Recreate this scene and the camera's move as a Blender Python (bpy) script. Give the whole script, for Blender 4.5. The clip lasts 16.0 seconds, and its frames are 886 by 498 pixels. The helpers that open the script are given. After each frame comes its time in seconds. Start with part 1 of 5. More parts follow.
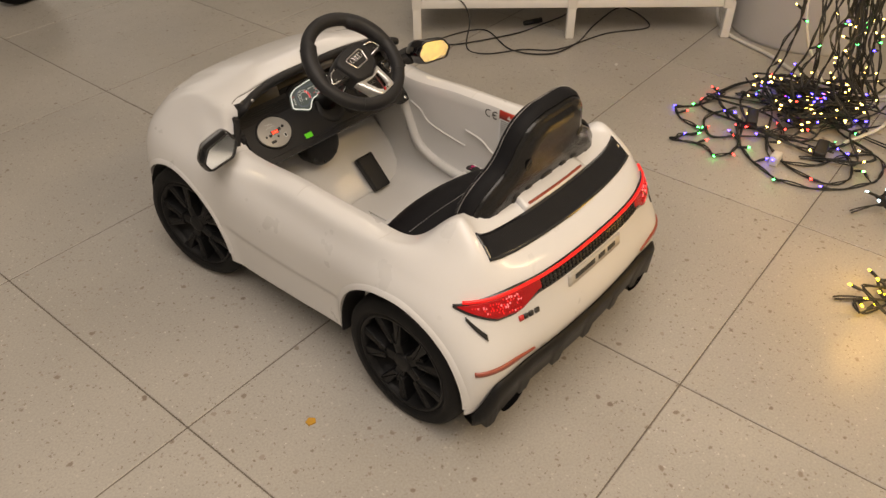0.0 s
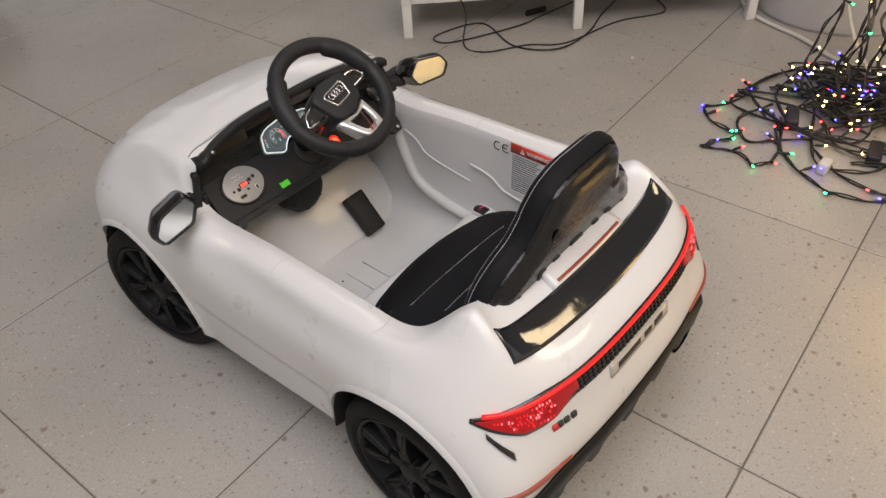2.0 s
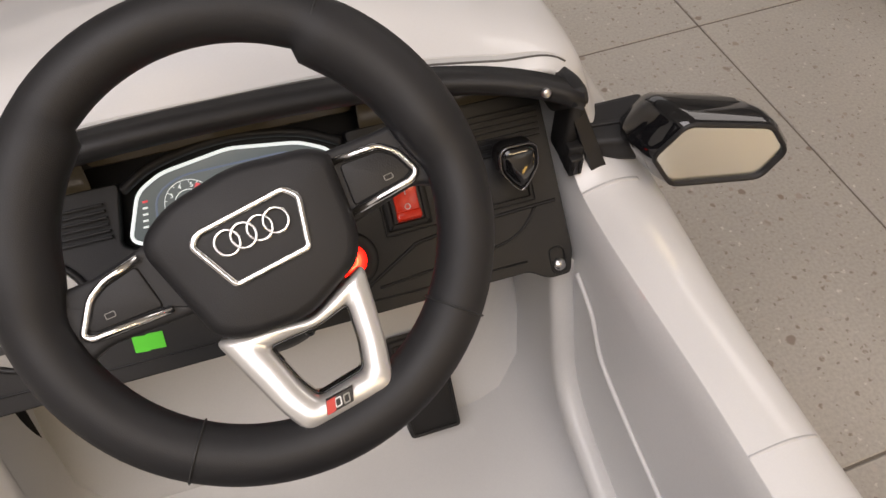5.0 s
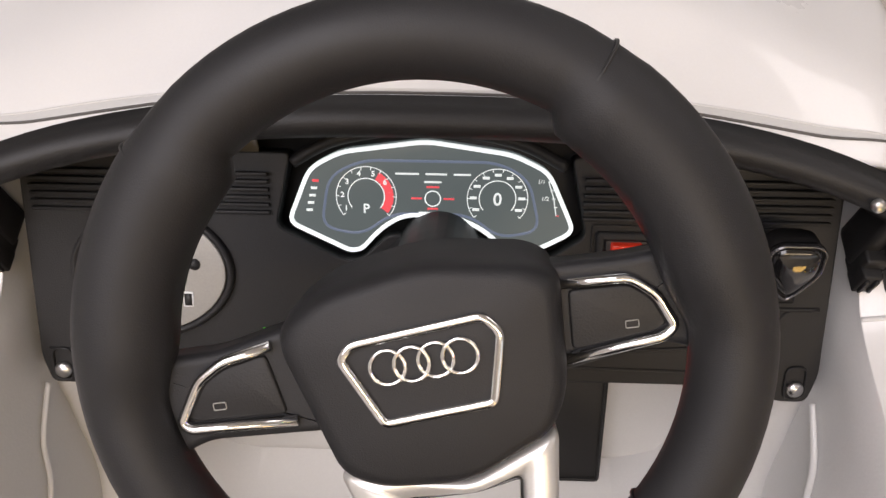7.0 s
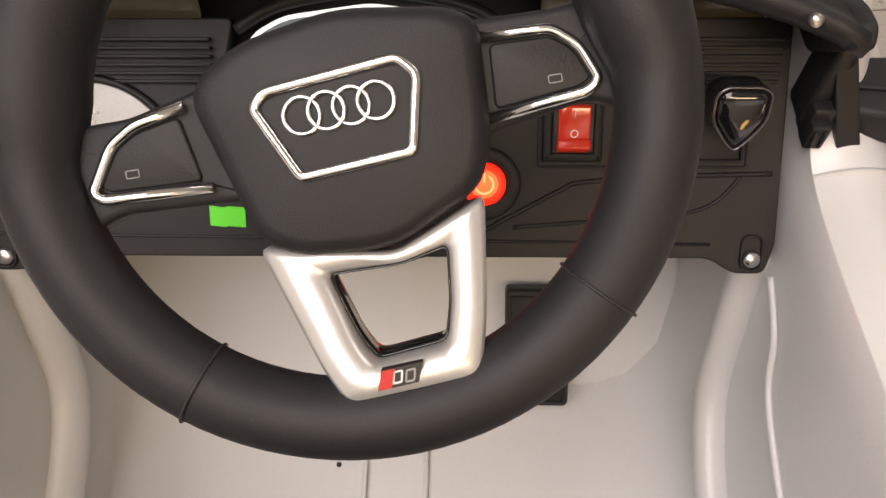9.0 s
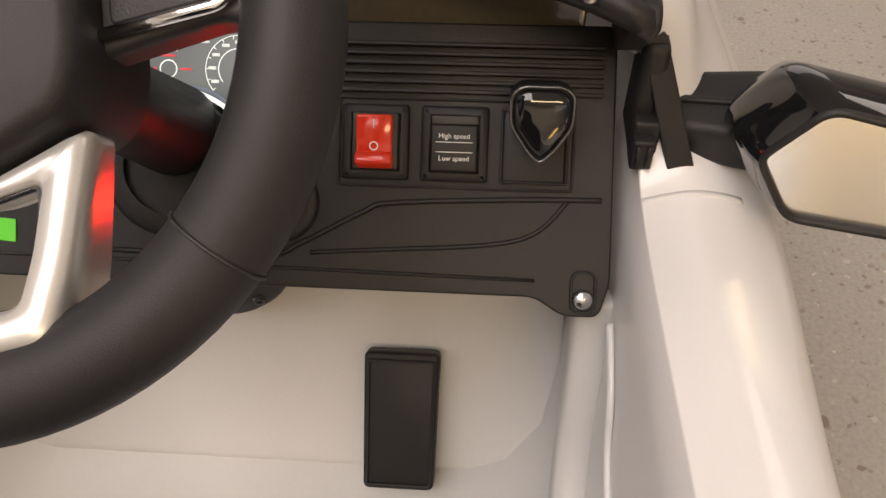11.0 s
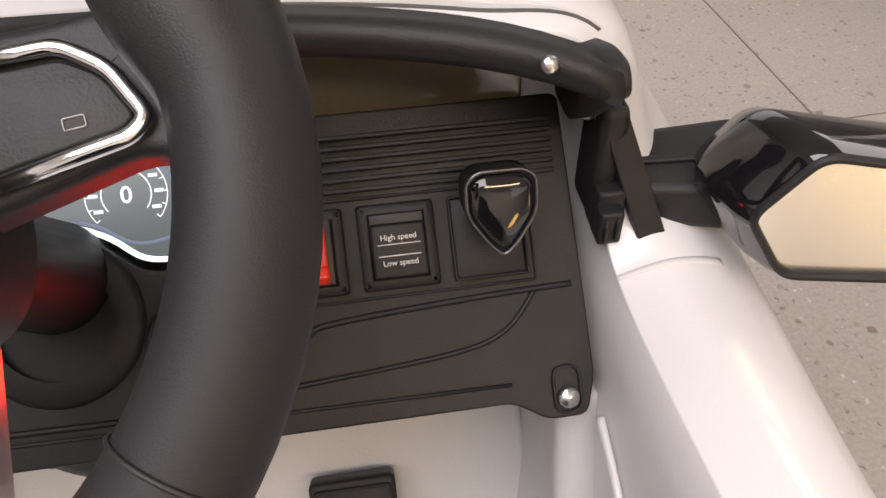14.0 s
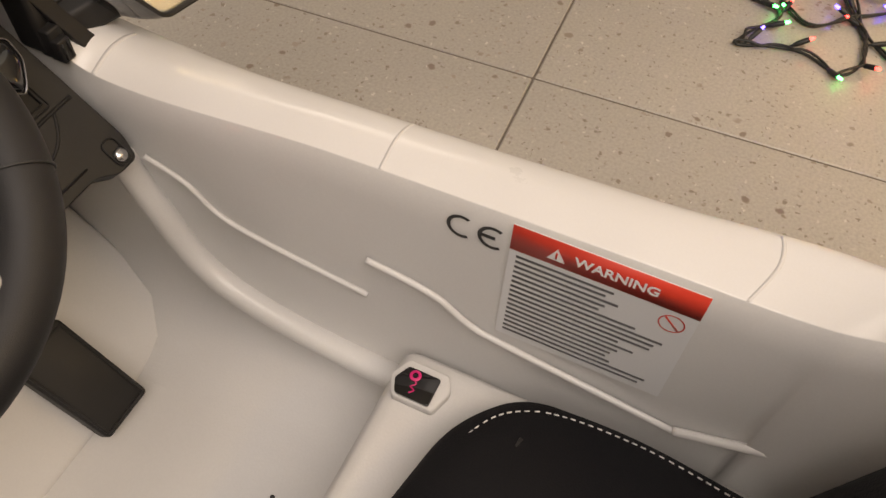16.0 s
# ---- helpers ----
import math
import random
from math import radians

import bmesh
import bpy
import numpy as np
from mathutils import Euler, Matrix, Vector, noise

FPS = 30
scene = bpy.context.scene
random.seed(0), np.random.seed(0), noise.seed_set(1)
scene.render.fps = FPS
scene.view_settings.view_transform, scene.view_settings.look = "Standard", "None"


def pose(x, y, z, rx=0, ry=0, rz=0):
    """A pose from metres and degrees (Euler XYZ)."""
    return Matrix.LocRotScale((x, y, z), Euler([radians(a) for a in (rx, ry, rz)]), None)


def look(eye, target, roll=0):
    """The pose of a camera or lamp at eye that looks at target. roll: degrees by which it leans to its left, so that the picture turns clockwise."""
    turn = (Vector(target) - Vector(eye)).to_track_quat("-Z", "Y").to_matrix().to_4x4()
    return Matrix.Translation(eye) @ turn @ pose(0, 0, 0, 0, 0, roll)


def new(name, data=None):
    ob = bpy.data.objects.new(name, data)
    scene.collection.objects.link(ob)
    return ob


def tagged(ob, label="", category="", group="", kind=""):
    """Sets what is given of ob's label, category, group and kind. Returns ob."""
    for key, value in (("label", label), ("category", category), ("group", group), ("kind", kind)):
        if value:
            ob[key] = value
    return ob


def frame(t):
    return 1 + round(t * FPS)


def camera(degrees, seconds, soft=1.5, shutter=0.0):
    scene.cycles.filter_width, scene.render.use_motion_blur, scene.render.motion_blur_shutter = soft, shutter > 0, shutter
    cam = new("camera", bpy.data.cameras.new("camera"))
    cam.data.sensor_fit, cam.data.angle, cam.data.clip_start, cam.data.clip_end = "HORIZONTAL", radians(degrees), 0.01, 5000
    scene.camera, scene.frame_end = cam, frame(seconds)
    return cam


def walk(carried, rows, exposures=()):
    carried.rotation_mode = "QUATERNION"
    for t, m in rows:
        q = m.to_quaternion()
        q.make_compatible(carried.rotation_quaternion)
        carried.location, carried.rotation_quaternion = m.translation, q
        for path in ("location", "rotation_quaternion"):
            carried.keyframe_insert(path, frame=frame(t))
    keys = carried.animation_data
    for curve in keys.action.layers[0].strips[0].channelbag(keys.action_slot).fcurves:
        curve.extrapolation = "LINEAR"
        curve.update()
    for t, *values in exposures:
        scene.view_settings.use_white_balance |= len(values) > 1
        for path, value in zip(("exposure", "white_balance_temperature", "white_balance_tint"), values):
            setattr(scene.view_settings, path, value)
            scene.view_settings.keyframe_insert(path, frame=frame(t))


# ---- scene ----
cam = camera(60.2, 16.0, soft=1.5)
# seconds, eye in metres, then yaw to the left of +y, pitch up and lean in degrees
ROWS = [
    (0, -0.8519, -0.6103, 1.0269, -48.27, -38.61, -0.38),
    (0.5, -0.8283, -0.6053, 1.0472, -47.45, -38.95, -1.22),
    (1, -0.7906, -0.5887, 1.0584, -47.05, -39.43, -1.99),
    (1.5, -0.7505, -0.5314, 1.0374, -46.61, -39.98, -2.81),
    (2, -0.6513, -0.4279, 0.9980, -47.96, -40.76, -3.28),
    (2.5, -0.5392, -0.3044, 0.9337, -48.63, -41.59, -2.14),
    (3, -0.3879, -0.2021, 0.8818, -45.42, -42.23, -1.03),
    (5.5, 0.0407, 0.2163, 0.6553, -9.34, -55.81, -1.12),
    (6, 0.0310, 0.2476, 0.6642, -1.30, -57.88, -2.03),
    (6.5, 0.0234, 0.2873, 0.6654, 2.41, -60.23, -1.96),
    (7, 0.0181, 0.2910, 0.6370, 3.33, -61.58, -1.63),
    (7.5, 0.0165, 0.2881, 0.6198, 3.13, -61.86, -1.46),
    (8, 0.0227, 0.2784, 0.6039, 2.37, -61.26, -1.16),
    (8.5, 0.0343, 0.2533, 0.5923, 2.81, -60.41, -2.07),
    (9, 0.0392, 0.2262, 0.5922, 1.94, -58.75, -1.38),
    (9.5, 0.0612, 0.1982, 0.5887, 3.09, -55.17, -0.82),
    (10, 0.1033, 0.1932, 0.5745, 4.57, -52.49, -0.55),
    (12.5, 0.1499, 0.2844, 0.4600, 4.40, -43.77, -2.06),
    (13, 0.1413, 0.2879, 0.4500, 3.02, -41.61, -1.37),
    (13.5, 0.1392, 0.2858, 0.4654, -1.07, -42.85, -1.73),
    (14, 0.1117, 0.2627, 0.5096, -8.58, -44.75, -0.59),
    (14.5, 0.0762, 0.2327, 0.5392, -18.10, -48.32, 1.47),
    (15, 0.0393, 0.1906, 0.5728, -31.80, -51.05, 3.76),
    (15.5, -0.0013, 0.1539, 0.5949, -50.53, -52.73, 4.59),
    (16, -0.0252, 0.1208, 0.6068, -67.33, -53.41, 2.97),
]


def eye_pose(x, y, z, yaw, pitch, lean):
    return pose(x, y, z, 0, 0, yaw) @ pose(0, 0, 0, 90 + pitch, 0, 0) @ pose(0, 0, 0, 0, 0, lean)


EXPOSURES = [(0.0, -0.16, 8000, 14), (1.5, -0.13, 6800, 14), (2.5, -0.11, 6350, 14), (3.0, -0.11, 6600, 15), (5.5, 0.14, 6700, 16), (7.0, 0.30, 6550, 17), (9.0, 0.36, 7000, 17), (10.0, 0.22, 7400, 16), (12.5, 0.56, 6650, 20), (13.5, 0.60, 6450, 20), (14.0, 0.60, 6550, 19), (14.5, 0.42, 7100, 18), (15.5, 0.12, 7200, 16), (16.0, 0.06, 7800, 16)]
walk(cam, [(row[0], eye_pose(*row[1:])) for row in ROWS], EXPOSURES)

# ---- light: a closed shop hall, unseen ceiling lamps and added wall panels ----
world = bpy.data.worlds.new("hall_air")
world.use_nodes = True
world.node_tree.nodes["Background"].inputs[0].default_value = (0.9, 0.93, 1.0, 1)
world.node_tree.nodes["Background"].inputs[1].default_value = 0.05
scene.world = world


def area_lamp(name, where, target, sx, sy, watts, colour):
    data = bpy.data.lights.new(name, "AREA")
    data.shape, data.size, data.size_y, data.energy, data.color = "RECTANGLE", sx, sy, watts, colour
    ob = new(name, data)
    ob.matrix_world = look(where, target)
    return ob


def bulb_lamp(name, where, watts, colour, size):
    data = bpy.data.lights.new(name, "POINT")
    data.energy, data.color, data.shadow_soft_size = watts, colour, size
    ob = new(name, data)
    ob.location = where
    return ob


LAMPS = [
    ("unseen_ceiling_lamp", (-1.15, -0.85, 2.95), (-1.15, -0.85, 0), 2.4, 2.6, 90, (0.99, 0.98, 1.0)),
    # warm lamp, not seen: added to tint and brighten the rear right
    ("unseen_ceiling_lamp", (1.0, -2.5, 2.95), (1.0, -2.5, 0), 2.6, 0.4, 50, (1.0, 0.78, 0.47)),
    # added above the far right, for sheen on the floor beside the car
    ("unseen_ceiling_lamp", (3.0, 2.3, 2.95), (3.0, 2.3, 0), 2.2, 2.2, 36, (1.0, 0.96, 0.91)),
    # no window known here: panel added for sheen on floor and bonnet
    ("added_wall_light", (1.4, 7.85, 1.7), (1.4, 0, 1.2), 5.0, 2.2, 20, (0.96, 0.98, 1.0)),
    # panel added on the south side so the wing mirrors reflect something bright
    ("added_wall_light", (3.6, -3.9, 2.2), (3.6, 0, 1.2), 4.5, 1.4, 11, (0.93, 1.0, 1.0)),
]
for name, where, target, sx, sy, watts, colour in LAMPS:
    area_lamp(name, where, target, sx, sy, watts, colour)
bulb_lamp("yellow_bunch_light", (0.52, -0.52, 0.14), 0.8, (1.0, 0.60, 0.15), 0.05)
bulb_lamp("yellow_heap_light", (0.76, -0.86, 0.22), 2.6, (1.0, 0.60, 0.15), 0.10)
bulb_lamp("heap_light", (1.18, -0.10, 0.22), 0.8, (1.0, 0.70, 0.40), 0.08)

# ---- materials ----
def nodes_of(name):
    m = bpy.data.materials.new(name)
    m.use_nodes = True
    t = m.node_tree
    return m, t, t.nodes["Principled BSDF"]


def mat(name, colour, rough=0.5, metal=0.0, grain=0.0, scale=400.0, bump=0.0, coat=0.0, wear=0.0, spec=0.5):
    """A plain surface with fine grain, a slow change of tone and of gloss, and relief."""
    m, t, b = nodes_of(name)
    b.inputs["Metallic"].default_value = metal
    b.inputs["Coat Weight"].default_value = coat
    b.inputs["Coat Roughness"].default_value = 0.035
    b.inputs["Specular IOR Level"].default_value = spec
    where = t.nodes.new("ShaderNodeNewGeometry")
    fine, slow = t.nodes.new("ShaderNodeTexNoise"), t.nodes.new("ShaderNodeTexNoise")
    fine.inputs["Scale"].default_value, slow.inputs["Scale"].default_value = scale, 14.0
    slow.inputs["Detail"].default_value = 6.0
    for n in (fine, slow):
        t.links.new(where.outputs["Position"], n.inputs["Vector"])
    both = t.nodes.new("ShaderNodeMath")
    both.operation = "ADD"
    t.links.new(fine.outputs["Fac"], both.inputs[0])
    t.links.new(slow.outputs["Fac"], both.inputs[1])
    tone = t.nodes.new("ShaderNodeMapRange")
    tone.inputs["From Min"].default_value, tone.inputs["From Max"].default_value = 0.6, 1.4
    tone.inputs["To Min"].default_value, tone.inputs["To Max"].default_value = 1 - grain, 1 + grain
    t.links.new(both.outputs[0], tone.inputs["Value"])
    mix = t.nodes.new("ShaderNodeVectorMath")
    mix.operation = "SCALE"
    mix.inputs[0].default_value = colour
    t.links.new(tone.outputs["Result"], mix.inputs["Scale"])
    t.links.new(mix.outputs["Vector"], b.inputs["Base Color"])
    gloss = t.nodes.new("ShaderNodeMapRange")
    gloss.inputs["From Min"].default_value, gloss.inputs["From Max"].default_value = 0.3, 0.7
    gloss.inputs["To Min"].default_value, gloss.inputs["To Max"].default_value = max(0.02, rough - wear), min(1.0, rough + wear)
    t.links.new(slow.outputs["Fac"], gloss.inputs["Value"])
    t.links.new(gloss.outputs["Result"], b.inputs["Roughness"])
    if bump:
        rise = t.nodes.new("ShaderNodeBump")
        rise.inputs["Strength"].default_value, rise.inputs["Distance"].default_value = 1.0, bump
        t.links.new(fine.outputs["Fac"], rise.inputs["Height"])
        t.links.new(rise.outputs["Normal"], b.inputs["Normal"])
    return m


def glow(name, colour, strength, base=(0.02, 0.02, 0.02)):
    m, t, b = nodes_of(name)
    b.inputs["Base Color"].default_value = (*base, 1)
    b.inputs["Emission Color"].default_value = (*colour, 1)
    b.inputs["Emission Strength"].default_value = strength
    b.inputs["Roughness"].default_value = 0.3
    return m


WHITE = mat("white_gloss_plastic", (0.69, 0.686, 0.682), 0.34, 0, 0.02, 900, 0, 0.6, 0.08)
TUB = mat("white_tub_plastic", (0.61, 0.605, 0.595), 0.40, 0, 0.03, 700, 0.00008, 0.2, 0.08)
BLACK = mat("black_grained_plastic", (0.0145, 0.0142, 0.0148), 0.50, 0, 0.2, 1500, 0.00012, 0, 0.08, 0.35)
GLOSS = mat("black_gloss_plastic", (0.007, 0.007, 0.008), 0.06, 0, 0.1, 500, 0, 0.5, 0.03)
RIMBLACK = mat("satin_black_rim_plastic", (0.008, 0.008, 0.0085), 0.45, 0, 0.15, 900, 0.0001, 0, 0.08, 0.22)
RUBBER = mat("black_tyre_plastic", (0.007, 0.007, 0.0075), 0.6, 0, 0.25, 900, 0.0002, 0, 0.1, 0.18)
GRIP = mat("black_soft_grip", (0.015, 0.015, 0.0165), 0.55, 0, 0.12, 2200, 0.00010, 0, 0.08, 0.4)
LEATHER = mat("black_seat_leather", (0.006, 0.006, 0.0075), 0.66, 0, 0.25, 900, 0.0003, 0, 0.08, 0.2)
THREAD = mat("white_thread", (0.62, 0.61, 0.6), 0.8, 0, 0.1, 3000)
SILVER = mat("satin_silver_paint", (0.68, 0.67, 0.65), 0.33, 0.6, 0.04, 1200, 0, 0.2, 0.05)
CHROME = mat("chrome", (0.86, 0.86, 0.87), 0.12, 1.0, 0.02, 300, 0, 0, 0.05)
STEEL = mat("bare_steel", (0.55, 0.55, 0.56), 0.3, 1.0, 0.1, 900, 0, 0, 0.08)
GREYPANEL = mat("grey_player_panel", (0.34, 0.33, 0.31), 0.38, 0.2, 0.08, 900, 0, 0.2, 0.06)
MIRROR = mat("mirror_foil", (0.84, 0.87, 0.87), 0.24, 1.0, 0.01, 50)
SEATBACK = mat("black_gloss_seat_shell", (0.008, 0.008, 0.009), 0.15, 0, 0.15, 260, 0.0007, 0.0, 0.05, 0.4)
FOIL = mat("dark_rear_window_foil", (0.010, 0.011, 0.014), 0.10, 0, 0.1, 30, 0.0006, 0.6, 0.05)
STICKERWHITE = mat("white_sticker_paper", (0.66, 0.67, 0.68), 0.4, 0, 0.02, 900)
STICKERRED = mat("red_sticker_print", (0.62, 0.05, 0.03), 0.4, 0, 0.03, 900)
# black for print and seams, and for the shade painted into holes
INKSHADE = mat("black_print_hole_shade", (0.02, 0.02, 0.02), 0.5)
GREYINK = mat("grey_print", (0.11, 0.11, 0.115), 0.5)
WHITEINK = mat("white_print", (0.8, 0.8, 0.8), 0.5)
GREEN = mat("green_tape", (0.10, 0.75, 0.03), 0.5, 0, 0.03, 600)
REDTRIM = mat("brown_red_reflector", (0.30, 0.06, 0.035), 0.3, 0, 0.1, 900, 0, 0.3)
DARKRED = mat("dark_red_emblem", (0.55, 0.03, 0.03), 0.3, 0, 0.05, 600)
PLATE = mat("grey_number_plate", (0.50, 0.47, 0.42), 0.4, 0.2, 0.05, 600)
GROOVE = mat("dark_groove", (0.09, 0.085, 0.08), 0.8)
REDLENS = mat("red_lamp_lens", (0.34, 0.006, 0.009), 0.20, 0, 0.45, 450, 0.0012, 0.15, 0.05, 0.3)
REDLENS.node_tree.nodes["Principled BSDF"].inputs["Emission Color"].default_value = (1.0, 0.01, 0.015, 1)
REDLENS.node_tree.nodes["Principled BSDF"].inputs["Emission Strength"].default_value = 0.09
REDFACET = glow("lit_red_facet", (1.0, 0.015, 0.02), 0.75, (0.3, 0.006, 0.008))
PINKFACET = glow("bright_pink_facet", (1.0, 0.16, 0.20), 1.3, (0.6, 0.2, 0.2))
MAGENTA = mat("magenta_print", (0.62, 0.02, 0.16), 0.4)
REDGLOW = glow("lit_red_strip", (1.0, 0.012, 0.012), 0.75, (0.4, 0.01, 0.01))
POWERGLOW = glow("lit_power_button", (1.0, 0.006, 0.002), 7.0, (0.5, 0.02, 0.01))
POWERCORE = glow("lit_power_core", (1.0, 0.014, 0.004), 15.0, (0.5, 0.05, 0.02))
POWERICON = glow("lit_power_icon", (1.0, 0.05, 0.02), 12.0, (0.5, 0.1, 0.05))
REDDIGIT = glow("lit_red_digits", (1.0, 0.06, 0.03), 4.0)
SWITCHRED = mat("red_rocker_plastic", (0.52, 0.028, 0.010), 0.16, 0, 0.15, 300, 0, 0.5)
SWITCHRED.node_tree.nodes["Principled BSDF"].inputs["Emission Color"].default_value = (1.0, 0.05, 0.015, 1)
SWITCHRED.node_tree.nodes["Principled BSDF"].inputs["Emission Strength"].default_value = 0.10
SCREEN = glow("lit_cluster_face", (0.30, 0.37, 0.36), 0.24, (0.02, 0.024, 0.024))
SCREENBLUE = glow("lit_cluster_band", (0.35, 0.45, 0.62), 0.30, (0.02, 0.02, 0.03))
SCREENRIM = glow("lit_cluster_rim", (0.90, 1.0, 0.97), 0.75, (0.6, 0.6, 0.6))
SCREENWHITE = glow("lit_cluster_marks", (0.9, 1.0, 0.95), 0.6, (0.5, 0.5, 0.5))
SCREENRED = glow("lit_cluster_red", (1.0, 0.12, 0.14), 0.6, (0.4, 0.02, 0.02))


# ---- shapes ----
def mesh_of(name, verts, faces, material, smooth=True):
    me = bpy.data.meshes.new(name)
    me.from_pydata([tuple(v) for v in verts], [], [tuple(f) for f in faces])
    me.materials.append(material)
    if smooth:
        me.polygons.foreach_set("use_smooth", [True] * len(me.polygons))
    me.update()
    return me


def part(name, shape, material, parent, label="", smooth=True, turn=None):
    """One mesh object under a thing or a part."""
    verts, faces = shape
    if turn is not None:
        verts = [turn @ Vector(v) for v in verts]
    ob = new(name, mesh_of(name, verts, faces, material, smooth))
    ob.parent = parent
    if parent is not None and parent.type == "MESH":
        ob.matrix_parent_inverse = Matrix.Identity(4)
    if label:
        tagged(ob, label)
    return ob


def sharp(ob, degrees=35):
    """Rounded shading up to an angle, creases beyond it."""
    bm = bmesh.new()
    bm.from_mesh(ob.data)
    for e in bm.edges:
        if len(e.link_faces) == 2 and e.calc_face_angle(0) > radians(degrees):
            e.smooth = False
    bm.to_mesh(ob.data)
    bm.free()
    return ob


def even(ob):
    """Flat faces shade flat beside their rounded rims."""
    ob.modifiers.new("even_shading", "WEIGHTED_NORMAL").keep_sharp = False
    return ob


def outward(shape):
    bm = bmesh.new()
    vs = [bm.verts.new(v) for v in shape[0]]
    for f in shape[1]:
        try:
            bm.faces.new([vs[i] for i in f])
        except ValueError:
            pass
    bmesh.ops.recalc_face_normals(bm, faces=bm.faces)
    return from_bm(bm)


def from_bm(bm):
    bm.verts.index_update()
    out = [v.co.copy() for v in bm.verts], [[v.index for v in f.verts] for f in bm.faces]
    bm.free()
    return out


def joined(*shapes):
    verts, faces = [], []
    for v, f in shapes:
        n = len(verts)
        verts += [Vector(p) for p in v]
        faces += [[i + n for i in face] for face in f]
    return verts, faces


def moved(shape, m):
    return [m @ Vector(v) for v in shape[0]], shape[1]


def box(cx, cy, cz, sx, sy, sz, bevel=0.0, segs=2):
    bm = bmesh.new()
    bmesh.ops.create_cube(bm, size=1.0)
    bmesh.ops.transform(bm, matrix=Matrix.Translation((cx, cy, cz)) @ Matrix.Diagonal((sx, sy, sz, 1)), verts=bm.verts)
    if bevel:
        bmesh.ops.bevel(bm, geom=bm.edges[:], offset=bevel, segments=segs, profile=0.6, affect="EDGES")
    return from_bm(bm)


def prism(points, z0, z1, bevel=0.0, segs=2):
    """A flat outline in x and y, raised from z0 to z1, with its upper rim rounded."""
    bm = bmesh.new()
    low = [bm.verts.new((x, y, z0)) for x, y in points]
    high = [bm.verts.new((x, y, z1)) for x, y in points]
    n = len(points)
    bm.faces.new(low[::-1])
    top = bm.faces.new(high)
    for i in range(n):
        bm.faces.new((low[i], low[(i + 1) % n], high[(i + 1) % n], high[i]))
    bmesh.ops.recalc_face_normals(bm, faces=bm.faces)
    if bevel:
        bmesh.ops.bevel(bm, geom=list(top.edges), offset=bevel, segments=segs, profile=0.6, affect="EDGES")
    return from_bm(bm)


def rounded(points, r, n=5):
    """An outline with its corners rounded."""
    out, k = [], len(points)
    for i in range(k):
        p, a, b = Vector(points[i]), Vector(points[i - 1]), Vector(points[(i + 1) % k])
        q = min(r, 0.45 * (a - p).length, 0.45 * (b - p).length)
        s, e = p + (a - p).normalized() * q, p + (b - p).normalized() * q
        for j in range(n + 1):
            t = j / n
            out.append(tuple((1 - t) ** 2 * s + 2 * t * (1 - t) * p + t * t * e))
    return out


def frame_ring(points, width, z0, z1, bevel=0.0):
    """A flat frame along an outline: width inwards, from z0 to z1."""
    k = len(points)
    inner = []
    area = sum(points[i][0] * points[(i + 1) % k][1] - points[(i + 1) % k][0] * points[i][1] for i in range(k))
    sign = 1 if area > 0 else -1
    for i in range(k):
        a, b = Vector(points[i - 1]), Vector(points[(i + 1) % k])
        d = (b - a).normalized()
        inner.append(Vector(points[i]) + Vector((-d.y, d.x)) * width * sign)
    verts, faces = [], []
    h = (z1 - z0)
    for i in range(k):
        o, n = Vector(points[i]), inner[i]
        m1, m2 = o.lerp(n, 0.2), o.lerp(n, 0.8)
        verts += [(o.x, o.y, z0), (o.x, o.y, z0 + h * 0.6), (m1.x, m1.y, z1), (m2.x, m2.y, z1), (n.x, n.y, z0 + h * 0.6), (n.x, n.y, z0)]
    for i in range(k):
        a, b = 6 * i, 6 * ((i + 1) % k)
        for j in range(6):
            faces.append((a + j, a + (j + 1) % 6, b + (j + 1) % 6, b + j))
    return outward((verts, faces))


def puffed(outline, z0, z1, rings):
    """A pad from rings of its outline: each a share of its size and of its height."""
    k = len(outline)
    cx, cy = sum(p[0] for p in outline) / k, sum(p[1] for p in outline) / k
    verts, faces = [], []
    for q, h in rings:
        verts += [(cx + (x - cx) * q, cy + (y - cy) * q, z0 + (z1 - z0) * h) for x, y in outline]
    for r in range(len(rings) - 1):
        for i in range(k):
            faces.append((r * k + i, r * k + (i + 1) % k, (r + 1) * k + (i + 1) % k, (r + 1) * k + i))
    faces.append([(len(rings) - 1) * k + i for i in range(k)])
    return outward((verts, faces))


def spline(points, per, closed=False):
    """A smooth run through points, per steps between two."""
    p = [Vector(q) for q in points]
    n = len(p)
    out = []
    for i in range(n if closed else n - 1):
        a, b, c, d = (p[(i + k) % n] if closed else p[min(max(i + k, 0), n - 1)] for k in (-1, 0, 1, 2))
        for j in range(per):
            t = j / per
            out.append(0.5 * (2 * b + (c - a) * t + (2 * a - 5 * b + 4 * c - d) * t * t + (3 * b - a - 3 * c + d) * t ** 3))
    if not closed:
        out.append(p[-1].copy())
    return out


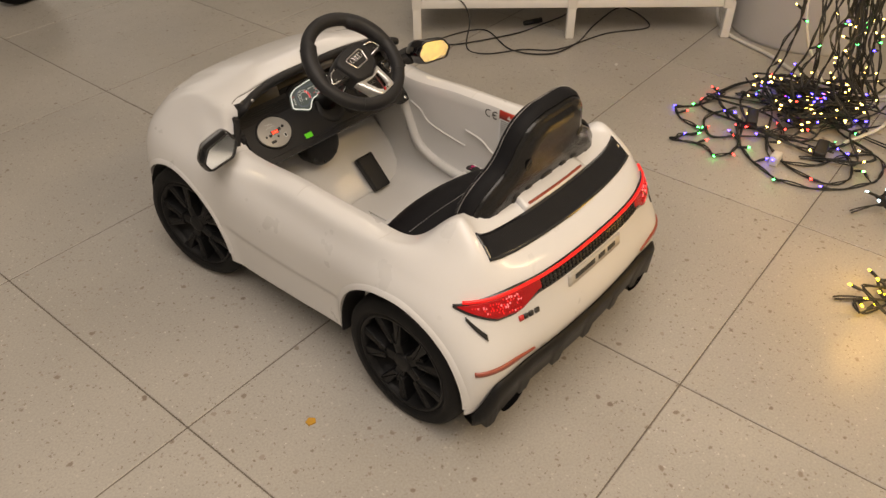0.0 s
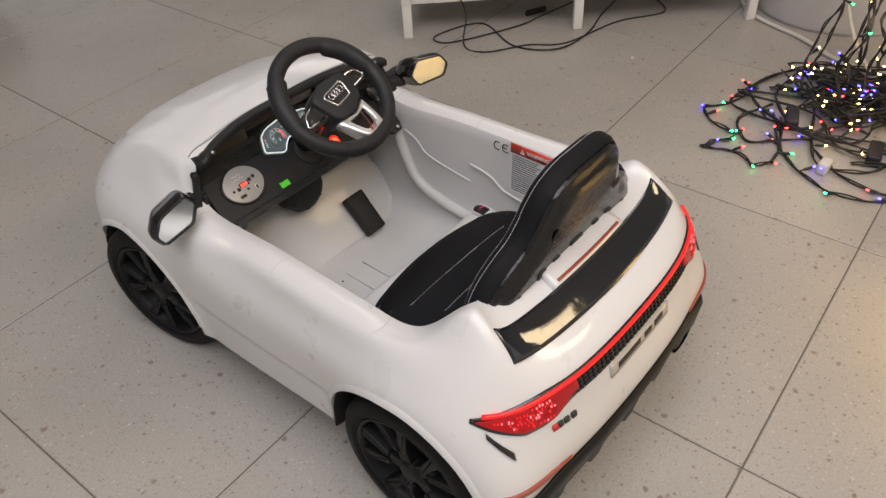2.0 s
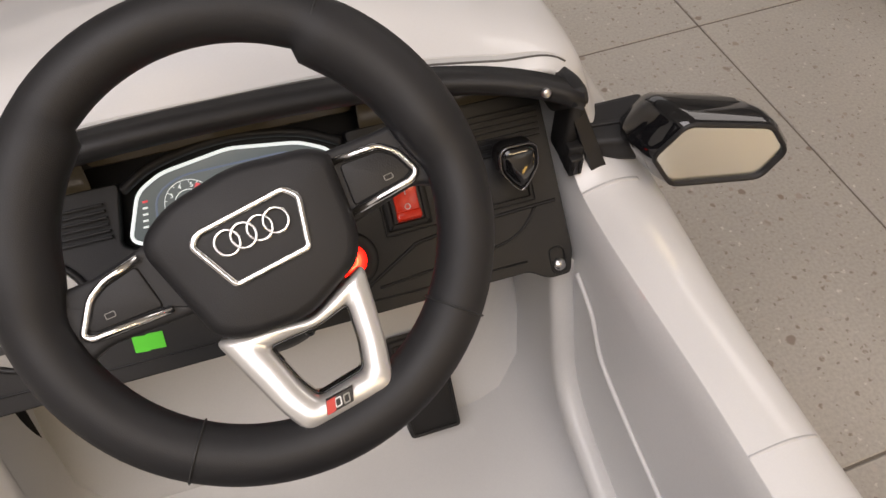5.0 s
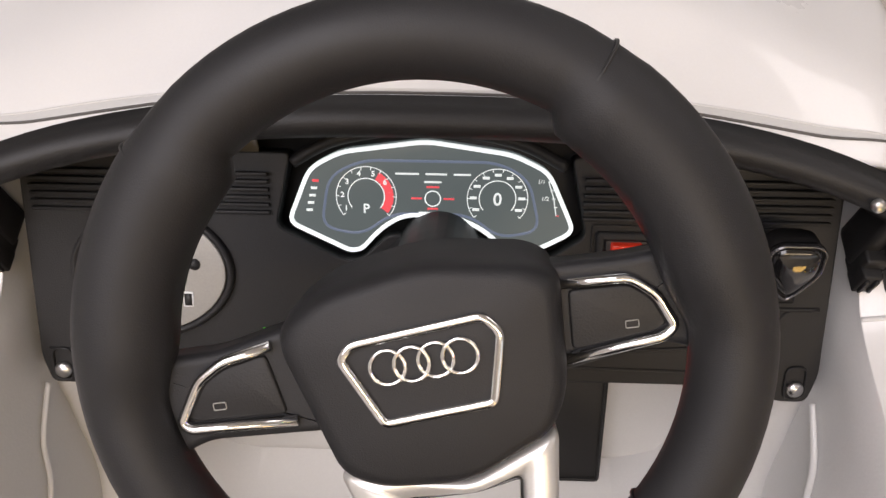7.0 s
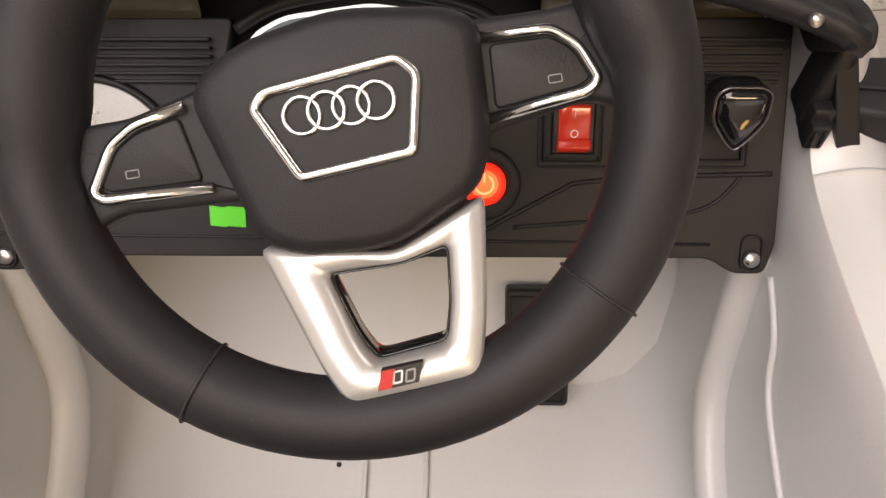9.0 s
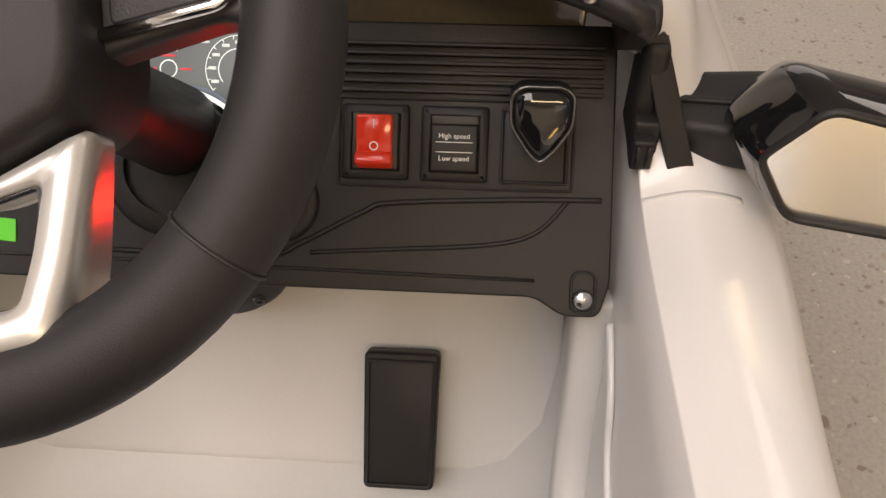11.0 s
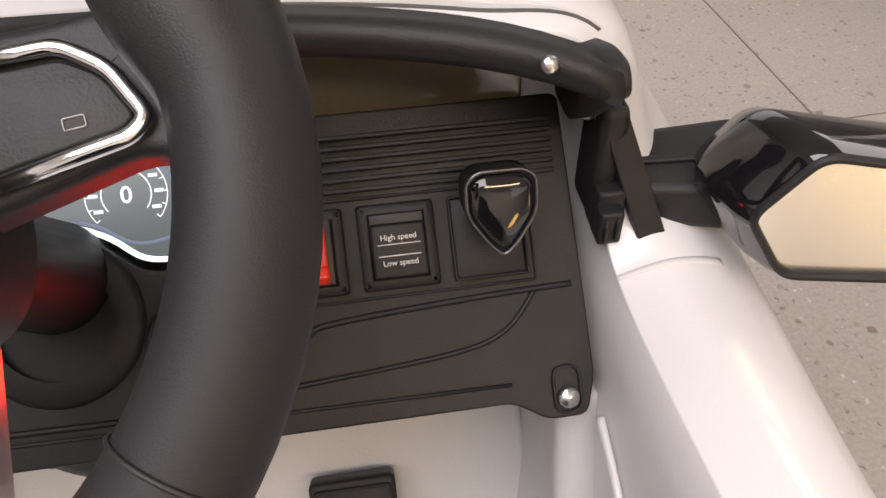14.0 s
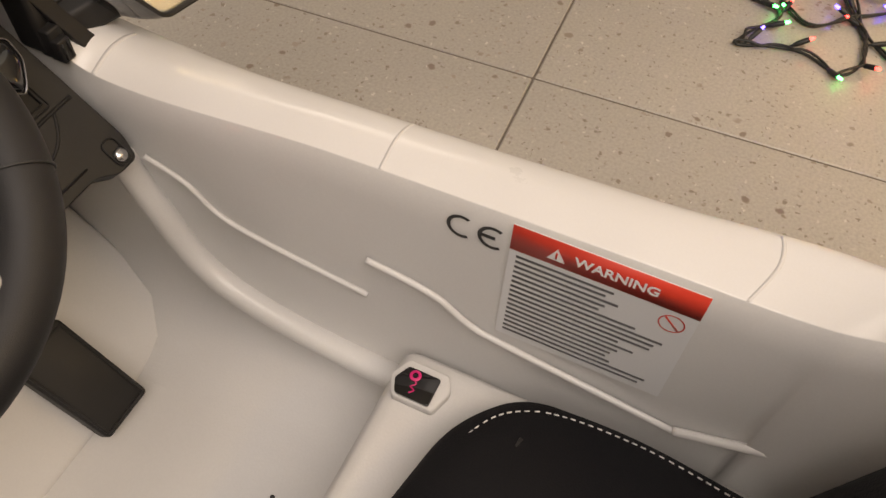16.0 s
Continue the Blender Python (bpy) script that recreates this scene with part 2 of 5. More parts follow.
def tube(points, radius, segs=8, closed=False, flat=1.0):
    """A round bar along points; radius: one number, or one for each point."""
    p = [Vector(q) for q in points]
    n = len(p)
    rad = radius if isinstance(radius, (list, tuple)) else [radius] * n
    verts, faces = [], []
    up = None
    for i in range(n):
        a, b = (p[i - 1], p[(i + 1) % n]) if closed else (p[max(i - 1, 0)], p[min(i + 1, n - 1)])
        d = (b - a).normalized() if (b - a).length > 1e-9 else Vector((0, 0, 1))
        if up is None:
            up = d.orthogonal().normalized()
        up = (up - d * up.dot(d))
        up = up.normalized() if up.length > 1e-6 else d.orthogonal().normalized()
        side = d.cross(up)
        for k in range(segs):
            w = 2 * math.pi * k / segs
            verts.append(p[i] + (up * math.cos(w) + side * math.sin(w) * flat) * rad[i])
    for i in range(n if closed else n - 1):
        a, b = i * segs, ((i + 1) % n) * segs
        for k in range(segs):
            faces.append((a + k, a + (k + 1) % segs, b + (k + 1) % segs, b + k))
    if not closed:
        faces += [list(range(segs))[::-1], list(range((n - 1) * segs, n * segs))]
    return verts, faces


def lathe(profile, segs=48, closed=False):
    """A profile of radius and height turned round z."""
    verts, faces = [], []
    n = len(profile)
    for k in range(segs):
        w = 2 * math.pi * k / segs
        verts += [(r * math.cos(w), r * math.sin(w), z) for r, z in profile]
    for k in range(segs):
        a, b = k * n, ((k + 1) % segs) * n
        for j in range(n if closed else n - 1):
            faces.append((a + j, b + j, b + (j + 1) % n, a + (j + 1) % n))
    return outward((verts, faces))


def lettering(name, text, size, material, parent, m, depth=0.0003, align="CENTER", label="", bold=0.0):
    cu = bpy.data.curves.new(name, "FONT")
    cu.body, cu.size, cu.extrude, cu.align_x, cu.align_y, cu.offset, cu.resolution_u = text, size, depth, align, "CENTER", bold, 3
    tmp = bpy.data.objects.new(name, cu)
    scene.collection.objects.link(tmp)
    me = bpy.data.meshes.new_from_object(tmp.evaluated_get(bpy.context.evaluated_depsgraph_get()))
    bpy.data.objects.remove(tmp)
    me.transform(m)
    me.materials.clear()
    me.materials.append(material)
    ob = new(name, me)
    ob.parent = parent
    if label:
        tagged(ob, label)
    return ob


def thing(name, label, category, group="", where=(0, 0, 0)):
    ob = new(name)
    ob.location = where
    ob.empty_display_size = 0.05
    return tagged(ob, label, category, group)


# ---- the ride-on car: x to its right, y ahead, rear axle at y = 0 ----
car = thing("toy_car", "white plastic ride-on toy car with a black seat on terrazzo", "toy car")
AXLES, HUB = (0.0, 0.572), 0.122
# wheel arches: middle along the car, middle height, radius
ARCHES = ((0.0, 0.122, 0.144), (0.585, 0.118, 0.132))

# the shell's ribs, from the rear's middle round the right side to the nose's middle, loop by loop from the sill up and in to the cabin's lip
LOOPS = [
    [(0, -.158, .13), (.15, -.152, .13), (.268, -.130, .098), (.268, .00, .10), (.266, .15, .10), (.266, .28, .09), (.268, .43, .085), (.270, .575, .10), (.255, .70, .10), (.15, .765, .10), (0, .785, .10)],
    [(0, -.182, .19), (.15, -.174, .19), (.264, -.140, .183), (.279, .00, .19), (.270, .15, .165), (.270, .28, .155), (.274, .43, .16), (.281, .575, .19), (.262, .71, .19), (.15, .785, .19), (0, .805, .19)],
    [(0, -.172, .25), (.15, -.163, .25), (.255, -.116, .25), (.282, .00, .262), (.272, .15, .245), (.269, .28, .24), (.273, .43, .25), (.273, .575, .270), (.256, .70, .265), (.15, .775, .26), (0, .795, .26)],
    [(0, -.158, .305), (.15, -.146, .305), (.236, -.095, .302), (.260, .01, .308), (.257, .15, .291), (.254, .28, .288), (.257, .44, .298), (.238, .572, .330), (.232, .68, .315), (.14, .75, .305), (0, .765, .305)],
    [(0, -.119, .336), (.15, -.110, .336), (.208, -.086, .344), (.241, .015, .332), (.247, .13, .318), (.243, .28, .315), (.240, .440, .314), (.213, .550, .374), (.192, .64, .362), (.12, .69, .352), (0, .70, .352)],
    [(0, -.075, .362), (.15, -.066, .364), (.190, -.048, .381), (.222, .015, .333), (.227, .13, .326), (.222, .28, .324), (.219, .438, .320), (.207, .490, .383), (.160, .526, .398), (.085, .556, .402), (0, .561, .403)],
    [(0, -.042, .366), (.13, -.036, .370), (.178, -.026, .374), (.202, .03, .326), (.204, .13, .321), (.202, .28, .319), (.199, .438, .314), (.191, .461, .384), (.15, .463, .398), (.08, .478, .399), (0, .484, .397)],
]


def rib(loop):
    right = [Vector(p) for p in loop]
    left = [Vector((-p.x, p.y, p.z)) for p in right[1:-1]][::-1]
    return right + left


RIBS = [rib(loop) for loop in LOOPS]
AROUND = len(RIBS[0])


def cubic(a, b, c, d, t):
    return 0.5 * (2 * b + (c - a) * t + (2 * a - 5 * b + 4 * c - d) * t * t + (3 * b - a - 3 * c + d) * t ** 3)


def ease(t):
    t = min(max(t, 0.0), 1.0)
    return t * t * (3 - 2 * t)


def shell(u, v):
    """A place on the shell: u stations round from the rear's middle (minus: to the left), v loops up from the sill."""
    i = math.floor(u)
    t = u - i

    def on(loop):
        return cubic(*(loop[(i + k) % AROUND] for k in (-1, 0, 1, 2)), t)

    v = min(max(v, 0.0), len(RIBS) - 1.0)
    j = min(int(v), len(RIBS) - 2)
    rows = [on(RIBS[min(max(j + k, 0), len(RIBS) - 1)]) for k in (-1, 0, 1, 2)]
    p = cubic(*rows, v - j)
    # the bonnet's raised middle, and the step along the skirt
    p.z += 0.0026 * ease((0.122 + 0.10 * (p.y - 0.5) - abs(p.x)) / 0.030) * ease((p.y - 0.505) / 0.03) * ease((v - 3.2) / 0.5)
    skirt = ease((p.y - 0.13) / 0.03) * ease((0.46 - p.y) / 0.03) * (1 - ease((v - 1.05) / 0.22))
    p.x -= math.copysign(0.0055, p.x) * skirt
    return p


def shell_out(u, v):
    e = 0.01
    n = (shell(u + e, v) - shell(u - e, v)).cross(shell(u, v + e) - shell(u, v - e))
    return n.normalized()


def patch(u0, u1, low, high, nu, nv, lift):
    """A piece laid on the shell between two stations; low and high give its v bounds along 0 to 1."""
    verts, faces = [], []
    for i in range(nu + 1):
        s = i / nu
        u = u0 + (u1 - u0) * s
        for j in range(nv + 1):
            v = low(s) + (high(s) - low(s)) * j / nv
            verts.append(shell(u, v) + shell_out(u, v) * lift)
    k = nv + 1
    for i in range(nu):
        for j in range(nv):
            faces.append((i * k + j, (i + 1) * k + j, (i + 1) * k + j + 1, i * k + j + 1))
    n = len(verts)
    rim = [i * k for i in range(nu + 1)] + [nu * k + j for j in range(1, nv + 1)] + [i * k + nv for i in range(nu - 1, -1, -1)] + [j for j in range(nv - 1, 0, -1)]
    back = {}
    for r in rim:
        i, j = divmod(r, k)
        s = i / nu
        u = u0 + (u1 - u0) * s
        v = low(s) + (high(s) - low(s)) * j / nv
        back[r] = len(verts)
        verts.append(shell(u, v) - shell_out(u, v) * 0.002)
    for a, b in zip(rim, rim[1:] + rim[:1]):
        faces.append((a, back[a], back[b], b))
    return verts, faces


def arch_reach(arch, w):
    """The wheel arch's radius at an angle: the rear arch draws in towards the tail."""
    return arch[2] - (0.013 * max(0.0, -math.cos(w)) ** 1.5 if arch[0] == 0.0 else 0.0)


def body_shell():
    nu, nv = AROUND * 22, (len(RIBS) - 1) * 14
    bm = bmesh.new()
    grid = [[bm.verts.new(shell(u / 22, v / 14)) for v in range(nv + 1)] for u in range(nu)]
    for u in range(nu):
        for v in range(nv):
            bm.faces.new((grid[u][v], grid[(u + 1) % nu][v], grid[(u + 1) % nu][v + 1], grid[u][v + 1]))
    for arch in ARCHES:
        y0, z0 = arch[:2]

        def inside(f):
            c = f.calc_center_median()
            return abs(c.x) > 0.19 and c.z < 0.29 and math.hypot(c.y - y0, c.z - z0) < arch_reach(arch, math.atan2(c.z - z0, c.y - y0))

        gone = [f for f in bm.faces if inside(f)]
        rim = {v for f in gone for v in f.verts}
        bmesh.ops.delete(bm, geom=gone, context="FACES")
        for v in rim:
            if v.is_valid and v.link_faces and abs(v.co.y - y0) < 0.3:
                d = Vector((0, v.co.y - y0, v.co.z - z0)).normalized()
                d *= arch_reach(arch, math.atan2(d.z, d.y))
                v.co.y, v.co.z = y0 + d.y, z0 + d.z
    bmesh.ops.delete(bm, geom=[v for v in bm.verts if not v.link_faces], context="VERTS")
    bmesh.ops.recalc_face_normals(bm, faces=bm.faces)
    return from_bm(bm)


body = part("body", body_shell(), WHITE, car, "glossy white plastic car body")
thick = body.modifiers.new("thickness", "SOLIDIFY")
thick.thickness, thick.offset = 0.0045, -1
# arch lips
for side in (-1, 1):
    for arch in ARCHES:
        y0, z0 = arch[:2]
        verts, faces, n = [], [], 40
        for i in range(n + 1):
            w = math.radians(-8 + 196 * i / n)
            reach = arch_reach(arch, w)
            for r, inn in ((reach - 0.001, 0.000), (reach - 0.004, 0.010), (reach - 0.002, 0.055)):
                y, z = y0 + r * math.cos(w), z0 + r * math.sin(w)
                x = 0.268 - inn
                verts.append((side * x, y, z))
        for i in range(n):
            for j in range(2):
                faces.append((3 * i + j, 3 * i + 3 + j, 3 * i + 4 + j, 3 * i + 1 + j))
        part("wheel_arch_liner", (verts, faces), BLACK, car, "black wheel arch liner")


def on_shell(y, z, u, v):
    """The stations of the shell's place at a given y and z, sought from u and v."""
    for _ in range(25):
        p, e = shell(u, v), 0.01
        a, b = (shell(u + e, v) - p) / e, (shell(u, v + e) - p) / e
        det = a.y * b.z - b.y * a.z
        if abs(det) < 1e-7:
            break
        dy, dz = y - p.y, z - p.z
        u += max(-0.2, min(0.2, (dy * b.z - dz * b.y) / det))
        v = max(0.0, min(3.4, v + max(-0.2, min(0.2, (dz * a.y - dy * a.z) / det))))
    return u, v


# moulded white lips round the arches
for arch, station in zip(ARCHES, (3.0, 7.0)):
    y0, z0 = arch[:2]
    rows = []
    for i in range(73):
        w = math.radians(-4 + 188 * i / 72)
        reach = arch_reach(arch, w)
        row = []
        for r in (reach + 0.009, reach + 0.006, reach - 0.0015):
            y, z = y0 + r * math.cos(w), z0 + r * math.sin(w)
            u, v = on_shell(y, z, station + math.cos(w) * 0.9, 0.3 + 1.7 * max(0, math.sin(w)))
            p = shell(u, v) + shell_out(u, v) * (-0.0005 if r > reach + 0.008 else 0.0018)
            row.append(Vector((abs(p.x), y, z)))
        row.append(row[-1] - Vector((0.014, 0, 0)))
        rows.append(row)
    for side in (-1, 1):
        verts = [(side * p.x, p.y, p.z) for row in rows for p in row]
        faces = [(4 * i + j, 4 * i + 4 + j, 4 * i + 5 + j, 4 * i + 1 + j) for i in range(72) for j in range(3)]
        sharp(part("arch_lip", outward((verts, faces)), WHITE, car), 40)
part("underbody", joined(box(0, 0.285, 0.062, 0.34, 0.84, 0.03, 0.01)), BLACK, car, "black plastic underbody")

# tail lamps, light strip, dark window and the rear's trim
window = part("rear_window", patch(-1.5, 1.5, lambda s: 3.84 + 0.10 * abs(2 * s - 1), lambda s: 4.72, 40, 8, 0.0022), FOIL, car, "glossy dark printed rear window")


def tail_low(s):
    e = abs(2 * s - 1)
    return 2.50 - 0.26 * ease((e - 0.40) / 0.22) + 0.42 * max(0.0, (e - 0.72) / 0.28)


def tail_high(s):
    e = abs(2 * s - 1)
    return 3.0 - 0.26 * max(0.0, (e - 0.55) / 0.45) ** 1.5


part("tail_strip", patch(-2.12, 2.12, tail_low, tail_high, 110, 8, 0.0022), GLOSS, car, "black glossy tail panel")
for side in (-1, 1):
    lens = part("tail_lamp", patch(side * 0.86, side * 2.06, lambda s: 2.62 - 0.32 * ease(s / 0.30) + 0.40 * max(0.0, (s - 0.55) / 0.45),
                                   lambda s: 2.90 - 0.05 * s - 0.15 * s * s, 40, 10, 0.0040), REDLENS, car, "lit red tail lamp lens")
    sparkle = random.Random(5)
    for row in range(6):
        for col in range(20):
            u = 1.14 + 0.040 * col + 0.015 * (row % 2) + sparkle.uniform(-0.006, 0.006)
            v = 2.36 + 0.075 * row + 0.006 * max(0, col - 8) + sparkle.uniform(-0.01, 0.01)
            tall = sparkle.uniform(0.03, 0.06)
            if v + tall < 2.84 - 0.009 * col and v > 2.33 + 0.45 * max(0.0, (u - 1.5) / 0.55) and sparkle.random() < 0.8:
                part("lamp_facet", patch(side * u, side * (u + 0.016), lambda s, v=v: v, lambda s, v=v, h=tall: v + h, 1, 1, 0.0050), sparkle.choice((REDFACET, REDFACET, REDLENS, PINKFACET)), lens, smooth=False)
part("light_strip", patch(-1.98, 1.98, lambda s: 2.875 - 0.20 * max(0, abs(2 * s - 1) - 0.5), lambda s: 2.955 - 0.20 * max(0, abs(2 * s - 1) - 0.5), 80, 2, 0.0052), REDGLOW, car, "thin lit red light strip")
for k in range(34):
    u = -0.94 + 1.88 * k / 33
    for r in range(3):
        part("mesh_stud", patch(u - 0.016, u + 0.016, lambda s, r=r: 2.535 + 0.11 * r, lambda s, r=r: 2.60 + 0.11 * r, 1, 1, 0.0040), BLACK, car, smooth=False)
plate = part("name_plate", patch(-0.46, 0.46, lambda s: 2.06, lambda s: 2.40, 20, 3, 0.0028), PLATE, car, "grey rear name plate with black writing")
# the plate's line of writing is a maker's name: plain bars
for a, b in ((-0.36, -0.02), (0.05, 0.17), (0.22, 0.36)):
    part("name_bar", patch(a, b, lambda s: 2.16, lambda s: 2.30, 6, 2, 0.0036), INKSHADE, plate)
for a, b, m in ((-1.22, -1.16, DARKRED), (-1.15, -1.10, INKSHADE), (-1.08, -1.02, INKSHADE), (-0.99, -0.93, INKSHADE)):
    part("emblem_bar", patch(a, b, lambda s: 1.98, lambda s: 2.11, 3, 2, 0.003), m, car)
for side in (-1, 1):
    part("side_vent", patch(side * 1.68, side * 1.95, lambda s: 1.80 + 0.56 * s, lambda s: 1.97 + 0.50 * s, 8, 4, 0.0025), GLOSS, car, "black bumper vent")
    part("reflector", patch(side * 1.04, side * 1.95, lambda s: 0.97 + 0.10 * s, lambda s: 1.00 + 0.10 * min(1, 3 * s) + 0.06 * s, 18, 2, 0.003), REDTRIM, car, "brown-red bumper reflector")
    part("exhaust_pipe", lathe([(0.0, -0.02), (0.016, -0.02), (0.016, -0.055), (0.021, -0.055), (0.022, -0.03), (0.022, 0.02)], 28), GLOSS, car, "black oval exhaust tip",
         turn=pose(side * 0.188, -0.143, 0.092) @ pose(0, 0, 0, -90, 0, 0) @ Matrix.Diagonal((1.3, 0.85, 1, 1)) @ pose(0, 0, 0, 180))
part("spoiler_slot", patch(-0.42, 0.42, lambda s: 4.78, lambda s: 4.86, 20, 2, 0.0115), REDTRIM, car, "brown-red spoiler slot")
part("spoiler_lip", patch(-0.47, 0.47, lambda s: 4.72, lambda s: 5.5, 20, 10, 0.0098), WHITE, car)


def diffuser():
    verts, faces, n = [], [], 60
    for i in range(n + 1):
        u = -1.90 + 3.80 * i / n
        e = ease((abs(u) - 1.60) / 0.34)
        tooth = (0.013 if i % 9 in (3, 4, 5) else 0.0) - 0.012 * e
        for v, out, dz in ((0.70 * (1 - e), 0.003, 0), (0.52 * (1 - e), 0.012, 0.0), (0.0, 0.013, -0.024 - tooth), (0.0, -0.03, -0.048)):
            p = shell(u, v) + shell_out(u, max(v, 0.05)) * out
            verts.append((p.x, p.y, p.z + dz))
    for i in range(n):
        for j in range(3):
            faces.append((4 * i + j, 4 * i + 4 + j, 4 * i + 5 + j, 4 * i + 1 + j))
    return outward((verts, faces))


dif = part("diffuser", diffuser(), RIMBLACK, car, "black plastic rear diffuser")
dif.modifiers.new("thickness", "SOLIDIFY").thickness = 0.003

# ---- wheels ----
def wheel(y0, side):
    """A moulded wheel; the front pair is steered a little to the left."""
    to = Matrix.Translation((side * 0.232, y0, HUB)) @ pose(0, 0, 0, 0, 0, 10 if y0 > 0.3 else 0) @ pose(0, 0, 0, 0, side * 90, 0)
    ty = part("wheel", lathe([(0.088, -0.026), (0.110, -0.027), (0.119, -0.022), (0.122, -0.012), (0.122, 0.018), (0.1195, 0.034), (0.112, 0.0415), (0.100, 0.043), (0.0965, 0.0425), (0.0955, 0.0400), (0.0935, 0.0405), (0.092, 0.036), (0.090, 0.02)], 72),
              RUBBER, car, "black plastic wheel with moulded tyre", turn=to)
    part("rim", lathe([(0.0925, 0.037), (0.0905, 0.0405), (0.0870, 0.0400), (0.0845, 0.026), (0.0800, 0.004), (0.0, 0.002)], 60), RIMBLACK, ty, "", turn=to)
    stem = rounded([(0.008, -0.0105), (0.046, -0.0095), (0.058, 0.0), (0.046, 0.0095), (0.008, 0.0105)], 0.003, 3)
    for k in range(5):
        w = 2 * math.pi * k / 5 + 0.35
        pieces = [moved(prism(stem, 0.016, 0.0345, 0.003, 2), pose(0, 0, 0, 0, 0, math.degrees(w)))]
        for d in (-1, 1):
            blade = [(0.036, d * 0.001), (0.0895, d * 0.015), (0.0880, d * 0.0350), (0.036, d * 0.0125)]
            pieces.append(moved(prism(rounded(blade, 0.002, 2), 0.018, 0.0375, 0.003, 2), pose(0, 0, 0, 0, 0, math.degrees(w))))
        sharp(part("spoke", joined(*pieces), RIMBLACK, ty, turn=to), 30)
        q = w + math.pi / 5
        part("rim_pocket", moved(prism(rounded([(0.040, -0.006), (0.070, -0.014), (0.070, 0.014), (0.040, 0.006)], 0.004, 3), 0.002, 0.0065, 0.001), pose(0, 0, 0, 0, 0, math.degrees(q))), GREYPANEL if k % 2 else BLACK, ty, turn=to)
    part("hub_cap", lathe([(0.0, 0.0385), (0.012, 0.0385), (0.0165, 0.0370), (0.019, 0.030), (0.019, 0.02)], 28), RIMBLACK, ty, turn=to)


for y0 in AXLES:
    for side in (-1, 1):
        wheel(y0, side)

# ---- cabin tub ----
def tub():
    """The cabin's inner wall, from the lip down to the floor, round the opening."""
    per = 10
    lip = [shell(i / per, 6.0) for i in range(AROUND * per)]
    verts, faces = [], []
    levels = [(0.0, 0.0), (0.003, 0.005), (0.005, 0.02), (0.007, 0.08), (0.009, 0.13), (0.014, 0.17), (0.024, 0.2), (0.045, 0.217), (0.075, 0.225)]
    n = len(lip)
    for p in lip:
        for k, (inn, drop) in enumerate(levels):
            f = k / (len(levels) - 1)
            top = p.z
            z = top - (top - 0.085) * drop / 0.225
            x = p.x * (1 - inn / 0.2)
            # the tub runs on under the dashboard, ahead of the opening
            y = p.y
            if p.y > 0.40:
                y = p.y + 0.11 * min(1.0, f * 2.0)
            if p.y < 0.03:
                y = p.y + inn
            verts.append((x, y, z))
    k = len(levels)
    for i in range(n):
        for j in range(k - 1):
            faces.append((i * k + j, ((i + 1) % n) * k + j, ((i + 1) % n) * k + j + 1, i * k + j + 1))
    faces.append([i * k + k - 1 for i in range(n)])
    return outward((verts, faces))


tub_ob = part("tub", tub(), TUB, car, "white plastic cabin tub")
# ramp of the footwell up to the bulkhead
part("footwell_ramp", prism(rounded([(0.415, 0.080), (0.60, 0.27), (0.62, 0.08)], 0.02), -0.188, 0.188, 0.004), TUB, car, "", turn=pose(0, 0, 0, 90, 0, 90))


def ridge(points, r, name="tub_ridge"):
    part(name, tube(spline(points, 8), r, 8, flat=0.8), TUB, tub_ob)


for side in (-1, 1):
    x = side * 0.1925
    ridge([(x, 0.410, 0.264), (x, 0.383, 0.253), (x, 0.363, 0.233), (x, 0.328, 0.223), (x, 0.260, 0.213)], 0.0019)
    ridge([(x, 0.259, 0.250), (x, 0.232, 0.246), (x, 0.212, 0.240), (x, 0.192, 0.226), (x, 0.167, 0.220), (x, 0.066, 0.204)], 0.0022)
    ridge([(x, 0.066, 0.204), (x, 0.035, 0.216), (x, -0.015, 0.236)], 0.003)
    # the low bulge along the wall
    ridge([(side * 0.190, 0.428, 0.262), (side * 0.189, 0.412, 0.222), (side * 0.186, 0.38, 0.170), (side * 0.184, 0.31, 0.146), (side * 0.182, 0.20, 0.138)], 0.0125)
    part("floor_rib", box(side * 0.02, 0.30, 0.0875, 0.003, 0.15, 0.003, 0.001), TUB, tub_ob)
# solid black discs stand for the shade in the floor's holes
for x, y in ((0.147, 0.369), (0.09, 0.285), (-0.038, 0.366), (0.02, 0.369), (-0.10, 0.30)):
    part("floor_hole", lathe([(0.0, 0.0868), (0.0014, 0.0868), (0.0018, 0.0850)], 10), INKSHADE, tub_ob, turn=Matrix.Translation((x, y, 0)))
part("seat_base", box(0, 0.10, 0.135, 0.372, 0.26, 0.105, 0.012, 3), TUB, car, "white plastic seat base")
